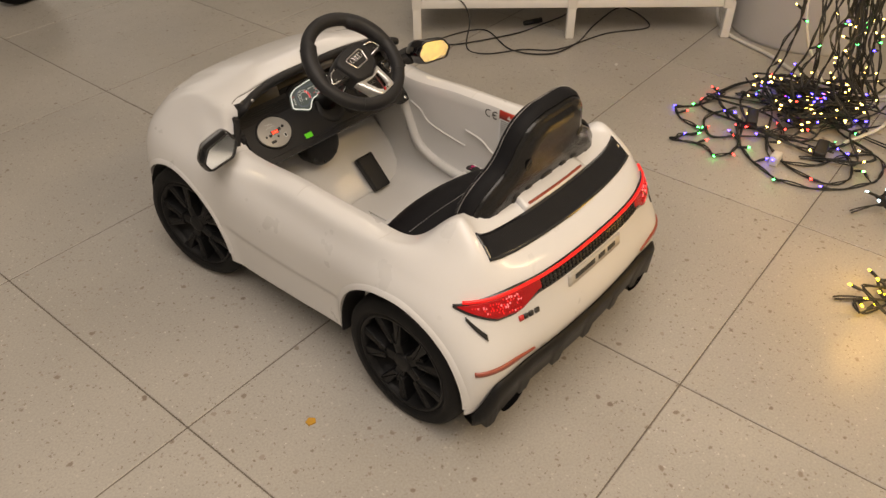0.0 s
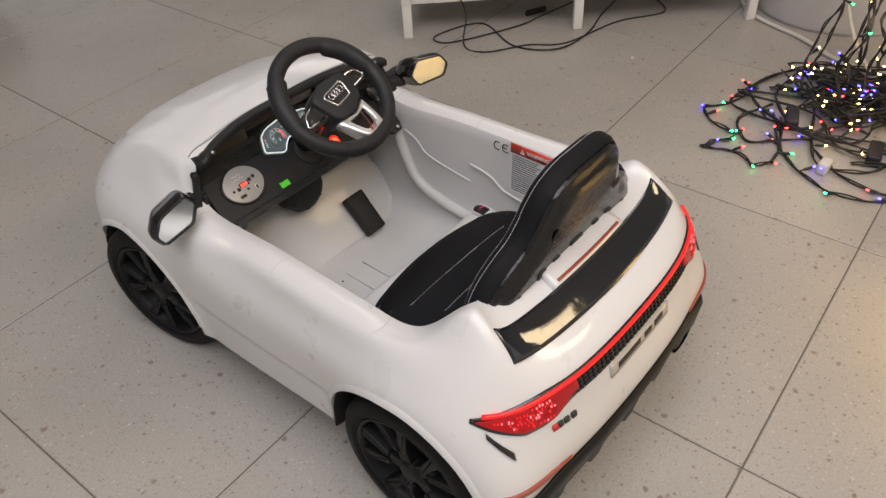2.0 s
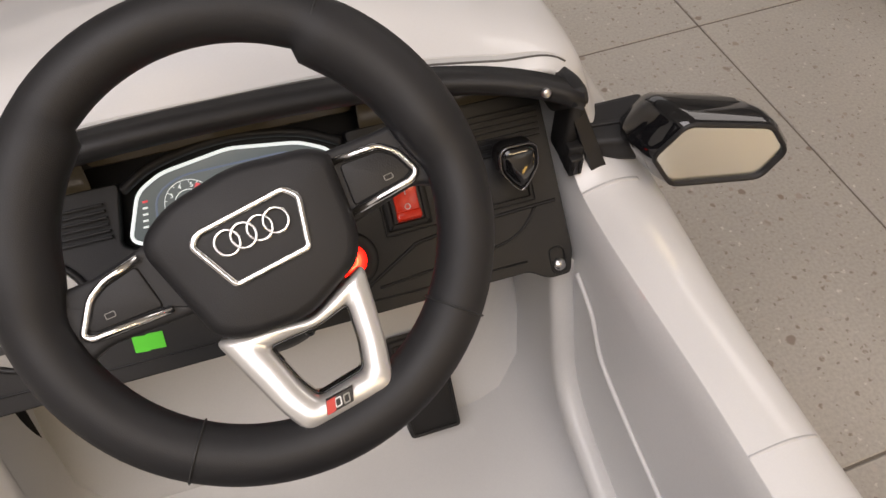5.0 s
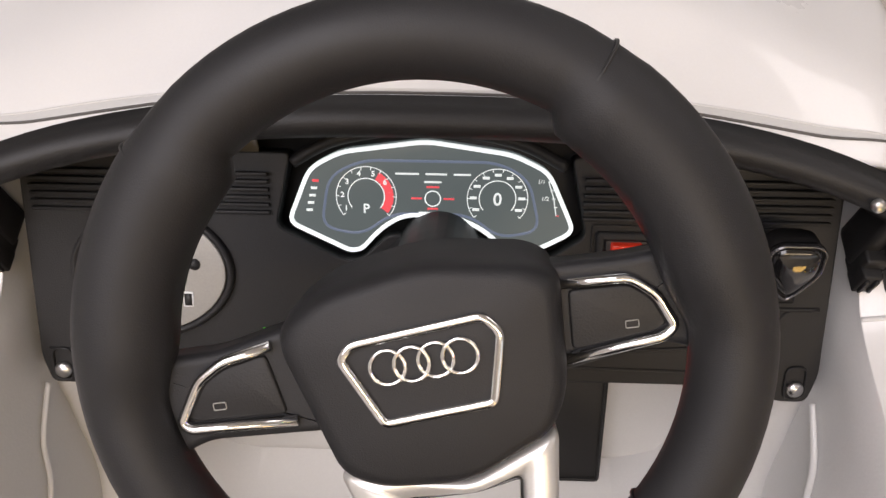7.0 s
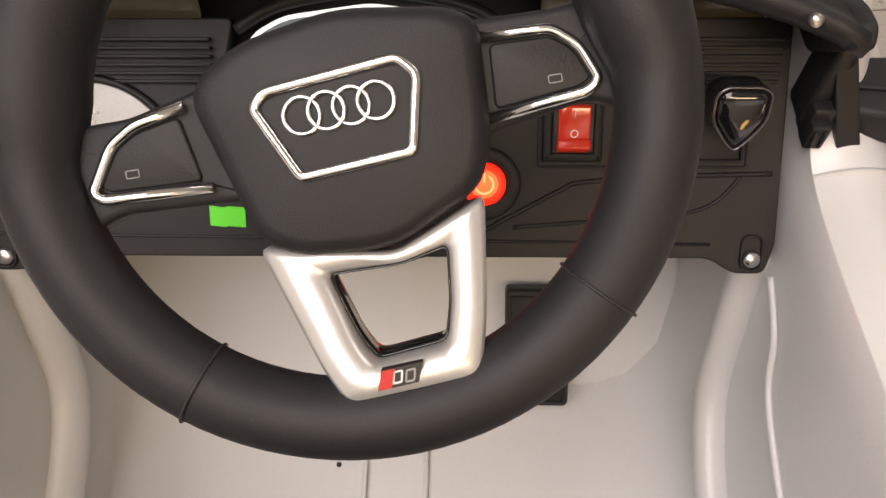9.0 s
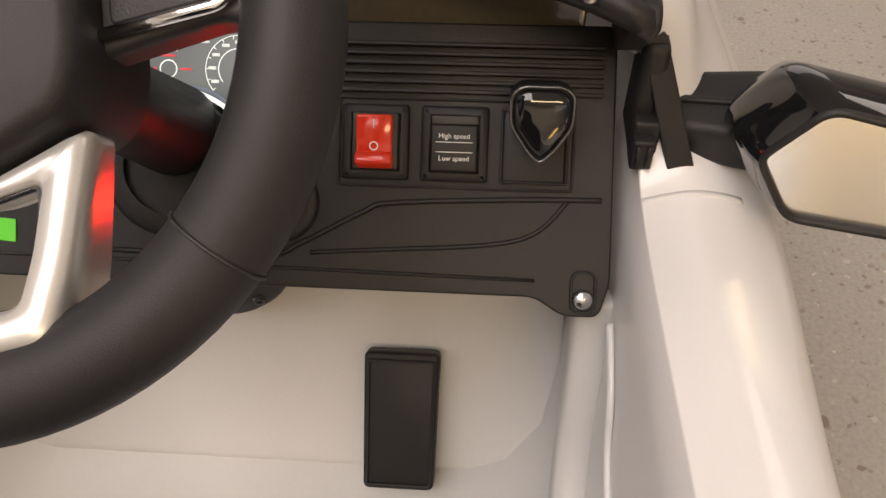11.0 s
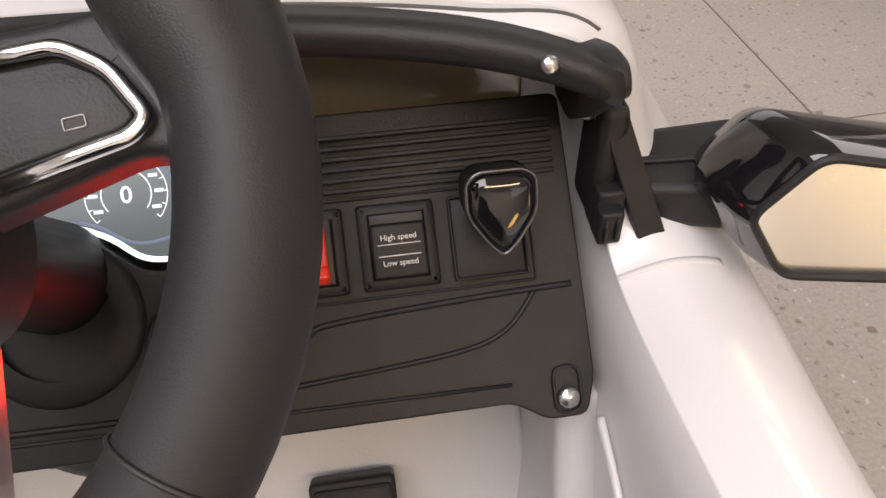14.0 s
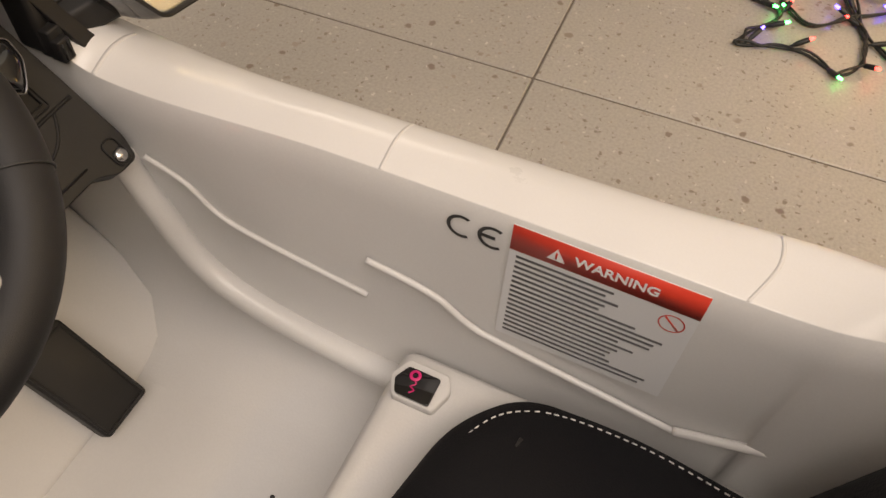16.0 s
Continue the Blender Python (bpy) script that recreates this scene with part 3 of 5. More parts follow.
# socket on the seat base, with its dark round sign
sock = part("charge_socket", prism(rounded([(0.148, 0.195), (0.148, 0.222), (0.160, 0.228), (0.174, 0.222), (0.174, 0.195), (0.164, 0.190)], 0.003), 0.186, 0.194, 0.0015), TUB, car, "white socket housing with a dark flap")
part("flap", prism(rounded([(0.149, 0.198), (0.149, 0.220), (0.158, 0.224), (0.168, 0.219), (0.168, 0.198)], 0.002), 0.194, 0.1965, 0.0006), GLOSS, sock, "black flap with a magenta sign")
part("flap_sign", joined(lathe([(0.0022, 0.0004), (0.0040, 0.0004), (0.0046, 0.0)], 20), tube(spline([(0.0, -0.004, 0), (0.001, -0.007, 0), (-0.003, -0.009, 0), (0.0, -0.012, 0), (-0.004, -0.014, 0)], 4), 0.0006, 5)), MAGENTA, sock, turn=Matrix.Translation((0.1635, 0.213, 0.1968)) @ pose(0, 0, 0, 0, 0, -70) @ Matrix.Diagonal((0.8, 0.8, 1, 1)))

# pedal
TOP, FOOT = Vector((0.0935, 0.462, 0.155)), Vector((0.0935, 0.404, 0.098))
ey = (TOP - FOOT).normalized()
ez = Vector((1, 0, 0)).cross(ey)
PED = Matrix(((1, ey.x, ez.x, 0.0935), (0, ey.y, ez.y, (TOP.y + FOOT.y) / 2), (0, ey.z, ez.z, (TOP.z + FOOT.z) / 2), (0, 0, 0, 1)))
pedal = part("pedal", prism(rounded([(-0.0205, -0.041), (0.0205, -0.041), (0.0220, 0.040), (-0.0220, 0.040)], 0.004), -0.012, 0.002, 0.002), BLACK, car, "black plastic accelerator pedal", turn=PED)
part("pedal_rim", frame_ring(rounded([(-0.0190, -0.039), (0.0190, -0.039), (0.0200, 0.036), (-0.0200, 0.036)], 0.003), 0.0018, 0.0015, 0.0034), BLACK, pedal, turn=PED)


# ---- dashboard ----
# a flat frame on the dashboard's face: x across, y up its slope, z towards the driver
DASH = Matrix.Translation((0, 0.416, 0.277)) @ pose(0, 0, 0, 45, 0, 0)
FACE = rounded([(-0.191, 0.004), (-0.187, -0.0105), (-0.172, -0.0105), (-0.160, -0.003), (0.160, -0.003), (0.172, -0.0105), (0.187, -0.0105), (0.191, 0.004), (0.189, 0.108), (0.066, 0.108), (0.0745, 0.071), (0.056, 0.0585), (0.036, 0.0600), (0.024, 0.070), (-0.018, 0.070), (-0.030, 0.0575), (-0.040, 0.0575), (-0.070, 0.073), (-0.062, 0.108), (-0.189, 0.108)], 0.004)
dash = even(part("dashboard", outward(prism(FACE, -0.014, 0.0, 0.0010)), BLACK, car, "black grained plastic dashboard", turn=DASH))
part("cluster_well", prism(rounded([(-0.085, 0.05), (0.085, 0.05), (0.085, 0.135), (-0.085, 0.135)], 0.004), -0.022, -0.0105), BLACK, dash, turn=DASH)


def visor():
    """The dashboard's top, sweeping up and back over the face to the cowl."""
    verts, faces, n = [], [], 40
    for i in range(n + 1):
        s = -1 + 2 * i / n
        x = 0.190 * s
        bow = 1 - s * s
        far, top = 0.484 - 0.036 * abs(s) ** 2.6, 0.3990 - 0.009 * abs(s) ** 8
        rows = [(0.502, 0.360), (0.510 + 0.003 * bow, 0.366), (far + 0.011, top - 0.013), (far - 0.004, top - 0.0105), (far - 0.011, top - 0.007), (far - 0.013, top - 0.001), (far - 0.009, top + 0.0035), (far + 0.003, top + 0.0022)]
        verts += [(x, y, z) for y, z in rows]
    k = 8
    for i in range(n):
        for j in range(k - 1):
            faces.append((i * k + j, (i + 1) * k + j, (i + 1) * k + j + 1, i * k + j + 1))
    return verts, faces


vis = part("visor", visor(), BLACK, dash, "black dashboard hood")
# dark smoked panel; the tan of its reflection is in the base colour
SMOKEDSHEEN = mat("smoked_panel_tan_sheen", (0.09, 0.075, 0.05), 0.18, 0, 0.1, 400, 0, 1.0)
for x0, x1, y, z in ((-0.176, -0.076, 0.4945, 0.3495), (0.076, 0.176, 0.4945, 0.3495), (-0.0755, 0.0755, 0.5040, 0.3590)):
    part("upper_panel", prism(rounded([(x0, 0.0), (x1, 0.0), (x1, 0.388 - z - 0.006), (x0, 0.388 - z - 0.006)], 0.005), 0, 0.0025, 0.001), SMOKEDSHEEN, dash, "glossy smoked upper panel, tan reflection painted in", turn=Matrix.Translation((0, y, z)) @ pose(0, 0, 0, 80, 0, 0))
for side in (-1, 1):
    part("visor_end", prism(rounded([(0.436, 0.388), (0.441, 0.395), (0.454, 0.394), (0.474, 0.386), (0.482, 0.362), (0.462, 0.362)], 0.006), -0.0045, 0.0045, 0.0015), BLACK, dash, turn=Matrix.Translation((side * 0.1885, 0, 0)) @ pose(0, 0, 0, 90, 0, 90))
part("column_collar", lathe([(0.020, 0.003), (0.027, 0.003), (0.0295, 0.001), (0.030, -0.002)], 40), BLACK, dash, "black ring round the column", turn=DASH @ Matrix.Translation((0.0065, 0.046, 0)))
vis.modifiers.new("thickness", "SOLIDIFY").thickness = 0.002
for side in (-1, 1):
    for k in range(6):
        part("vent_slat", box(side * 0.128, 0.0800 + 0.0037 * k, 0.0012 + 0.0004 * k, 0.112, 0.0017, 0.0030, 0.0005), BLACK, dash, turn=DASH)
    part("dash_screw", lathe([(0.0, 0.0016), (0.003, 0.0014), (0.0042, 0.0003), (0.0042, -0.001)], 16), STEEL, dash, turn=DASH @ Matrix.Translation((side * 0.180, -0.003, 0.0018)))
    part("screw_seat", frame_ring(rounded([(-0.0055, -0.006), (0.0055, -0.006), (0.0055, 0.012), (-0.0055, 0.012)], 0.005), 0.0012, 0.0, 0.0016), BLACK, dash, turn=DASH @ Matrix.Translation((side * 0.180, -0.003, 0)))
    for y, z in ((0.4425, 0.3965), (0.466, 0.3620)):
        part("dash_screw", lathe([(0.0, 0.0010), (0.0018, 0.0010), (0.0026, 0.0003), (0.0026, -0.002)], 14), STEEL, dash, turn=Matrix.Translation((side * (0.1695 if z > 0.38 else 0.1918), y, z)) @ pose(0, 0, 0, 60, 0, 0))
# moulded shelf line across the lower face
for line, r in (([(-0.02, 0.010), (0.045, 0.010), (0.062, 0.016), (0.088, 0.030), (0.100, 0.034), (0.150, 0.037), (0.186, 0.038)], 0.0012), ([(0.066, 0.012), (0.09, 0.014), (0.14, 0.018), (0.160, 0.024), (0.172, 0.037)], 0.0010), ([(-0.186, 0.008), (0.16, 0.004)], 0.0008)):
    part("moulded_line", tube([DASH @ Vector((p.x, p.y, 0.0)) for p in spline([(x, y, 0) for x, y in line], 6)], r, 6), BLACK, dash)
# lit instrument cluster
CL = rounded([(-0.066, 0.074), (-0.055, 0.101), (-0.040, 0.109), (0, 0.1145), (0.040, 0.109), (0.057, 0.101), (0.0705, 0.072), (0.052, 0.062), (0.036, 0.063), (0.026, 0.072), (0.012, 0.078), (-0.010, 0.078), (-0.020, 0.072), (-0.030, 0.061), (-0.036, 0.060)], 0.006, 4)
CLD = DASH @ Matrix.Translation((0.0, 0, -0.0075))
cluster = part("instrument_display", prism(CL, -0.004, 0.0035, 0.0006), SCREEN, dash, "lit instrument cluster with two dials", turn=CLD, smooth=False)
part("cluster_rim", frame_ring(CL, 0.0020, 0.003, 0.0050), SCREENRIM, cluster, "glowing pale rim", turn=CLD)
part("cluster_hood", tube([CLD @ Vector((p.x, p.y, 0.004)) for p in spline([(-0.062, 0.103, 0), (-0.04, 0.114, 0), (0, 0.1195, 0), (0.04, 0.114, 0), (0.064, 0.103, 0)], 8)], 0.003, 8), BLACK, cluster)
part("cluster_band", frame_ring(rounded([(-0.050, 0.072), (-0.046, 0.097), (-0.03, 0.105), (0.033, 0.105), (0.048, 0.097), (0.054, 0.072), (0.034, 0.068), (0.02, 0.079), (-0.016, 0.079), (-0.030, 0.068)], 0.008), 0.0012, 0.0034, 0.0039), SCREENBLUE, cluster, turn=CLD)


def arc(cx, cy, r, a0, a1, width, z, n=40):
    verts, faces = [], []
    for i in range(n + 1):
        w = math.radians(a0 + (a1 - a0) * i / n)
        for q in (r - width / 2, r + width / 2):
            verts.append((cx + q * math.cos(w), cy + q * math.sin(w), z))
    for i in range(n):
        faces.append((2 * i, 2 * i + 1, 2 * i + 3, 2 * i + 2))
    return verts, faces


Z = 0.0040
for cx, top, words in ((-0.028, "P", "12345678"), (0.033, "0", "")):
    cy = 0.0875
    marks = [arc(cx, cy, 0.0140, -40, 220, 0.0004, Z), arc(cx, cy, 0.0085, -40, 220, 0.0005, Z)]
    for k in range(14):
        w = math.radians(220 - 260 * k / 13)
        c, s = math.cos(w), math.sin(w)
        p = [(cx + r * c + o * s, cy + r * s - o * c, Z + 0.0001) for r, o in ((0.0122, -0.0002), (0.0140, -0.0002), (0.0140, 0.0002), (0.0128, 0.0002))]
        marks.append((p, [(0, 1, 2, 3)]))
    dial = part("dial", joined(*marks), SCREENWHITE, cluster, "white dial ring with marks", smooth=False, turn=CLD)
    lettering("dial_figure", top, 0.0062 if top == "P" else 0.0085, SCREENWHITE, dial, CLD @ Matrix.Translation((cx, cy - (0.006 if top == "P" else 0.0005), Z)), 0.0001, bold=0.0001)
    if words:
        for k, ch in enumerate(words):
            w = math.radians(212 - 244 * k / 7)
            lettering("dial_figure", ch, 0.0036, SCREENRED if k > 5 else SCREENWHITE, dial, CLD @ Matrix.Translation((cx + 0.0111 * math.cos(w), cy + 0.0111 * math.sin(w), Z)), 0.0001, bold=0.0001)
    else:
        for k in range(9):
            w = math.radians(208 - 236 * k / 8)
            part("figure_bar", box(cx + 0.0112 * math.cos(w), cy + 0.0112 * math.sin(w), Z, 0.0032, 0.0013, 0.0002), SCREENWHITE, dial, turn=CLD)
part("red_zone", arc(-0.028, 0.0875, 0.0108, -38, 62, 0.0040, Z - 0.0002), SCREENRED, cluster, smooth=False, turn=CLD)
part("centre_ring", arc(0.003, 0.087, 0.0036, 0, 360, 0.0006, Z), SCREENWHITE, cluster, smooth=False, turn=CLD)
for x, y, w, m in ((0.003, 0.0925, 0.006, SCREENRED), (0.003, 0.0822, 0.005, SCREENRED), (-0.0045, 0.087, 0.005, SCREENRED), (0.0105, 0.087, 0.005, SCREENRED), (0.003, 0.0948, 0.008, SCREENWHITE), (0.003, 0.0802, 0.013, SCREENWHITE), (-0.009, 0.0985, 0.011, SCREENWHITE), (0.0045, 0.0985, 0.010, SCREENWHITE), (0.0165, 0.0985, 0.008, SCREENWHITE)):
    part("readout_bar", box(x, y, Z, w, 0.0009, 0.0002), m, cluster, turn=CLD)
for k in range(5):
    part("readout_bar", box(-0.0515 - 0.0008 * k, 0.0945 - 0.0035 * k, Z, 0.003, 0.0012, 0.0002), SCREENRED if k == 0 else SCREENWHITE, cluster, turn=CLD)
    part("readout_bar", box(0.0570 + 0.0010 * k, 0.0960 - 0.0040 * k, Z, 0.0016, 0.0004, 0.0002), SCREENRED if k == 4 else SCREENWHITE, cluster, turn=CLD)
for word, y in (("1/1", 0.0958), ("1/2", 0.0880)):
    lettering("scale_figure", word, 0.0028, SCREENWHITE, cluster, CLD @ Matrix.Translation((0.0530 + 0.0020 * (word == "1/2"), y, Z)), 0.0001)
part("scale_line", tube([CLD @ Vector(p) for p in ((0.0562, 0.0962, Z), (0.0590, 0.0880, Z), (0.0604, 0.0800, Z))], 0.00025, 5), SCREENWHITE, cluster)
# round music player
RP = DASH @ Matrix.Translation((-0.130, 0.050, 0))
oval = [(0.0335 * math.cos(w) * (1 + 0.05 * math.cos(2 * w)), 0.0295 * math.sin(w)) for w in [2 * math.pi * k / 48 for k in range(48)]]
player = part("music_player", prism(oval, -0.002, 0.0022, 0.0006), GREYPANEL, dash, "round grey music player with red digits", turn=RP)
part("player_rim", frame_ring([(x * 1.12, y * 1.12) for x, y in oval], 0.0035, -0.001, 0.0036), BLACK, player, turn=RP)
for x, y, r in ((-0.012, -0.004, 0.0032), (-0.021, -0.0035, 0.0022), (0.012, 0.002, 0.0032), (0.0205, 0.004, 0.0030), (0.002, -0.010, 0.0022)):
    part("player_button", lathe([(0, 0.0036), (r * 0.8, 0.0034), (r, 0.0022)], 18), BLACK, player, turn=RP @ Matrix.Translation((x, y, 0)))
part("player_display", box(0, -0.0005, 0.0023, 0.017, 0.0075, 0.0008, 0.0003), GLOSS, player, turn=RP)
for k in range(3):
    part("digit_bar", box(-0.0045 + 0.0045 * k, -0.0005, 0.0028, 0.0030, 0.0052, 0.0003), REDDIGIT, player, turn=RP)
# port and card hole: their inner shade is drawn as black boxes
part("port", box(-0.012, -0.0165, 0.0024, 0.011, 0.0050, 0.0006, 0.0002), INKSHADE, player, turn=RP)
part("card_slot", box(0.0165, -0.0135, 0.0024, 0.0050, 0.0078, 0.0008, 0.0004), STICKERWHITE, player, turn=RP)
part("card_hole", box(0.0165, -0.0135, 0.0028, 0.0034, 0.006, 0.0006), INKSHADE, player, turn=RP)
for k in range(9):
    part("player_mark", box(-0.012 + 0.0042 * (k % 5) + 0.002 * (k // 5), 0.010 + 0.0058 * (k // 5) + 0.0015 * (k % 2), 0.0023, 0.0022, 0.0014, 0.0002), STICKERWHITE, player, turn=RP)
tape = part("tape", prism([(-0.0085, -0.0048), (-0.001, -0.0054), (0.0, -0.0048), (0.0085, -0.0052), (0.0082, 0.0045), (0.0, 0.0048), (-0.002, 0.0041), (-0.0088, 0.0048)], 0.0, 0.0004), GREEN, dash, "small piece of bright green tape", smooth=False, turn=DASH @ Matrix.Translation((-0.070, 0.017, 0.0003)) @ pose(0, 0, 0, 0, 0, -2))
# switches
part("switch_plate", frame_ring(rounded([(0.0765, 0.0405), (0.174, 0.0405), (0.174, 0.0775), (0.0765, 0.0775)], 0.002), 0.0012, -0.001, 0.0012), BLACK, dash, turn=DASH)
for cx, kind in ((0.0925, "red"), (0.125, "speed"), (0.1575, "blank")):
    o = rounded([(cx - 0.0138, 0.0435), (cx + 0.0138, 0.0435), (cx + 0.0138, 0.0742), (cx - 0.0138, 0.0742)], 0.0015)
    sw = part("rocker_switch" if kind != "blank" else "key_plate", frame_ring(o, 0.0040 if kind != "blank" else 0.0012, 0.0, 0.0024), BLACK, dash, "black switch frame", turn=DASH)
    if kind == "red":
        R1 = DASH @ Matrix.Translation((cx, 0.0590, 0.003))
        # black box for the shade round the rocker
        part("rocker_well", box(0, 0.0002, 0.0, 0.0185, 0.0225, 0.0010, 0.0003), INKSHADE, sw, turn=R1)
        part("red_rocker", box(0, 0.0027, 0.0000, 0.0145, 0.0165, 0.007, 0.0010), SWITCHRED, sw, "translucent red rocker", turn=R1 @ pose(0, 0, 0, 7, 0, 0))
        part("red_rocker", box(0, -0.0078, -0.0014, 0.0152, 0.0050, 0.007, 0.0012), SWITCHRED, sw, turn=R1 @ pose(0, 0, 0, -22, 0, 0))
        part("rocker_mark", box(0.0, 0.0074, 0.0036, 0.0006, 0.0036, 0.0005), WHITEINK, sw, turn=R1 @ pose(0, 0, 0, 7, 0, 0))
        part("rocker_mark", arc(0.0, -0.0016, 0.0016, 0, 360, 0.0005, 0.0038), WHITEINK, sw, smooth=False, turn=R1 @ pose(0, 0, 0, 7, 0, 0))
    elif kind == "speed":
        R2 = DASH @ Matrix.Translation((cx, 0.0590, 0.003))
        part("black_rocker", box(0, -0.002, 0.0, 0.0190, 0.0190, 0.005, 0.0010), BLACK, sw, turn=R2)
        # black box for the shade in the gap above the rocker
        part("rocker_gap", box(0, 0.0095, -0.0015, 0.0190, 0.0035, 0.003, 0.0003), INKSHADE, sw, turn=R2)
        lettering("switch_word", "High speed", 0.00285, WHITEINK, sw, R2 @ Matrix.Translation((0, 0.0028, 0.0027)), 0.0001)
        lettering("switch_word", "Low speed", 0.00285, WHITEINK, sw, R2 @ Matrix.Translation((0, -0.0062, 0.0027)), 0.0001)
        for y in (0.0004, -0.0036):
            part("switch_line", box(0, y, 0.0026, 0.0150, 0.00035, 0.0003), WHITEINK, sw, turn=R2)
    else:
        part("blank_face", box(cx, 0.0588, 0.0, 0.0250, 0.0285, 0.001, 0.0003), BLACK, sw, turn=DASH)
# shield-shaped knob
SH = rounded([(-0.0118, 0.0095), (-0.0075, 0.0128), (0.0075, 0.0128), (0.0118, 0.0095), (0.0118, -0.002), (0.0045, -0.0125), (0.0, -0.0165), (-0.0045, -0.0125), (-0.0118, -0.002)], 0.004)
KN = Matrix.Translation((0.1582, 0.4424, 0.3451)) @ pose(0, 0, 0, 64, 0, 0)
knob = part("key_knob", prism(SH, -0.012, 0.0, 0.002), BLACK, dash, "dark shield-shaped knob with a clear face", turn=KN)
part("knob_face", puffed([(x * 0.90, y * 0.90) for x, y in SH], -0.001, 0.0030, [(1.0, 0.0), (0.99, 0.25), (0.94, 0.5), (0.82, 0.72), (0.62, 0.88), (0.36, 0.97), (0.12, 1.0)]), GLOSS, knob, "glossy domed face", turn=KN)
part("knob_rim", frame_ring([(x * 1.03, y * 1.03) for x, y in SH], 0.0013, -0.002, 0.0014), mat('dark_chrome', (0.16, 0.16, 0.17), 0.25, 0.9, 0.05, 500), knob, turn=KN)
# lit power button
PB = DASH @ Matrix.Translation((0.052, 0.033, 0))
power = part("power_button", lathe([(0.0100, 0.0018), (0.0128, 0.0030), (0.0160, 0.0030), (0.0172, 0.0018), (0.0176, -0.001)], 48), BLACK, dash, "black ring round a lit red power button", turn=PB)
part("lit_cap", lathe([(0.0066, 0.0029), (0.0078, 0.0028), (0.0096, 0.0021), (0.0102, 0.0008)], 40), POWERGLOW, power, "glowing red cap", turn=PB)
part("lit_core", lathe([(0.0, 0.0031), (0.0050, 0.0031), (0.0067, 0.0028)], 40), POWERCORE, power, "bright middle of the cap", turn=PB)
part("power_sign", joined(arc(0, 0, 0.0043, -240, 60, 0.0009, 0.0033), ([(-0.0004, 0.001, 0.0034), (0.0004, 0.001, 0.0034), (0.0004, 0.0056, 0.0034), (-0.0004, 0.0056, 0.0034)], [(0, 1, 2, 3)])), POWERICON, power, smooth=False, turn=PB)
# column
part("steering_column", tube([(0.0065, 0.372, 0.428), (0.0065, 0.42, 0.370), (0.0065, 0.465, 0.314)], [0.014, 0.016, 0.020], 28), BLACK, car, "black steering column")
FOOTCOVER = Matrix.Translation((-0.006, 0.472, 0.222)) @ pose(0, 0, 0, 84, 0, 0)
foot = part("column_foot", lathe([(0.0, 0.008), (0.032, 0.008), (0.039, 0.006), (0.043, 0.000), (0.044, -0.03)], 48), BLACK, car, "black round cover under the dashboard", turn=FOOTCOVER)
for x, y in ((0.024, -0.024), (-0.006, -0.034), (-0.029, -0.018)):
    part("cover_screw", lathe([(0.0, 0.0075), (0.0022, 0.0078), (0.0034, 0.0090), (0.0040, 0.0078)], 14), GLOSS, foot, turn=FOOTCOVER @ Matrix.Translation((x, y, 0)))

# ---- steering wheel, turned a little to the left ----
WH = Matrix(((1, 0, 0, 0.0065), (0, 0.776, -0.63, 0.362), (0, 0.63, 0.776, 0.441), (0, 0, 0, 1))) @ pose(0, 0, 0, 0, 0, 9)


def thumb(w):
    """The thicker grip from the spoke up to the seam."""
    d = math.degrees(w) % 360
    return ease((d + 4) / 16) * ease((53 - d) / 5) if d < 180 else 0.0


RIM = [2 * math.pi * k / 96 for k in range(96)]
GRIPS = [0.0026 * max(thumb(w), thumb(math.pi - w)) for w in RIM]
wheel_ob = part("steering_wheel", tube([((0.0878 - g) * math.cos(w), -0.0015 + (0.0885 - g) * math.sin(w), -0.012) for w, g in zip(RIM, GRIPS)], [0.0122 + g for g in GRIPS], 20, True), GRIP, car, "black soft-grip steering wheel with chrome trim", turn=WH)
for deg in (51, 136, 233, 317):
    w = math.radians(deg)
    part("grip_seam", tube([(0.0878 * math.cos(w) + 0.0126 * math.cos(q) * math.cos(w), -0.0015 + 0.0885 * math.sin(w) + 0.0126 * math.cos(q) * math.sin(w), -0.012 + 0.0126 * math.sin(q)) for q in [2 * math.pi * k / 24 for k in range(24)]], 0.0005, 6, True), INKSHADE, wheel_ob, turn=WH)
PAD = rounded([(-0.0425, 0.011), (-0.027, 0.0215), (0.003, 0.0270), (0.034, 0.0225), (0.0420, 0.0175), (0.0410, -0.0155), (0.0360, -0.0285), (0.009, -0.0420), (-0.018, -0.0405), (-0.0290, -0.0345)], 0.009)
even(part("hub_pad", puffed(PAD, -0.040, -0.0046, [(1.0, 0.0), (1.0, 0.55), (0.985, 0.78), (0.955, 0.91), (0.90, 0.98), (0.83, 1.0), (0.6, 1.03), (0.3, 1.045), (0.1, 1.05)]), GRIP, wheel_ob, "black padded hub", turn=WH))
SHL = rounded([(-0.0235, 0.0025), (-0.0192, 0.0074), (0.0190, 0.0112), (0.0245, 0.0052), (0.0200, -0.0165), (-0.0130, -0.0192)], 0.0030)
part("emblem_frame", frame_ring(SHL, 0.0028, -0.0036, -0.0018), CHROME, wheel_ob, "satin chrome emblem frame", turn=WH)
for k in range(4):
    part("emblem_ring", tube([(-0.0090 + 0.00675 * k + 0.0049 * math.cos(w), -0.0014 + 0.0003 * k + 0.0049 * math.sin(w), -0.0027 + 0.0004 * (k % 2)) for w in [2 * math.pi * j / 36 for j in range(36)]], 0.00065, 8, True), CHROME, wheel_ob, turn=WH)
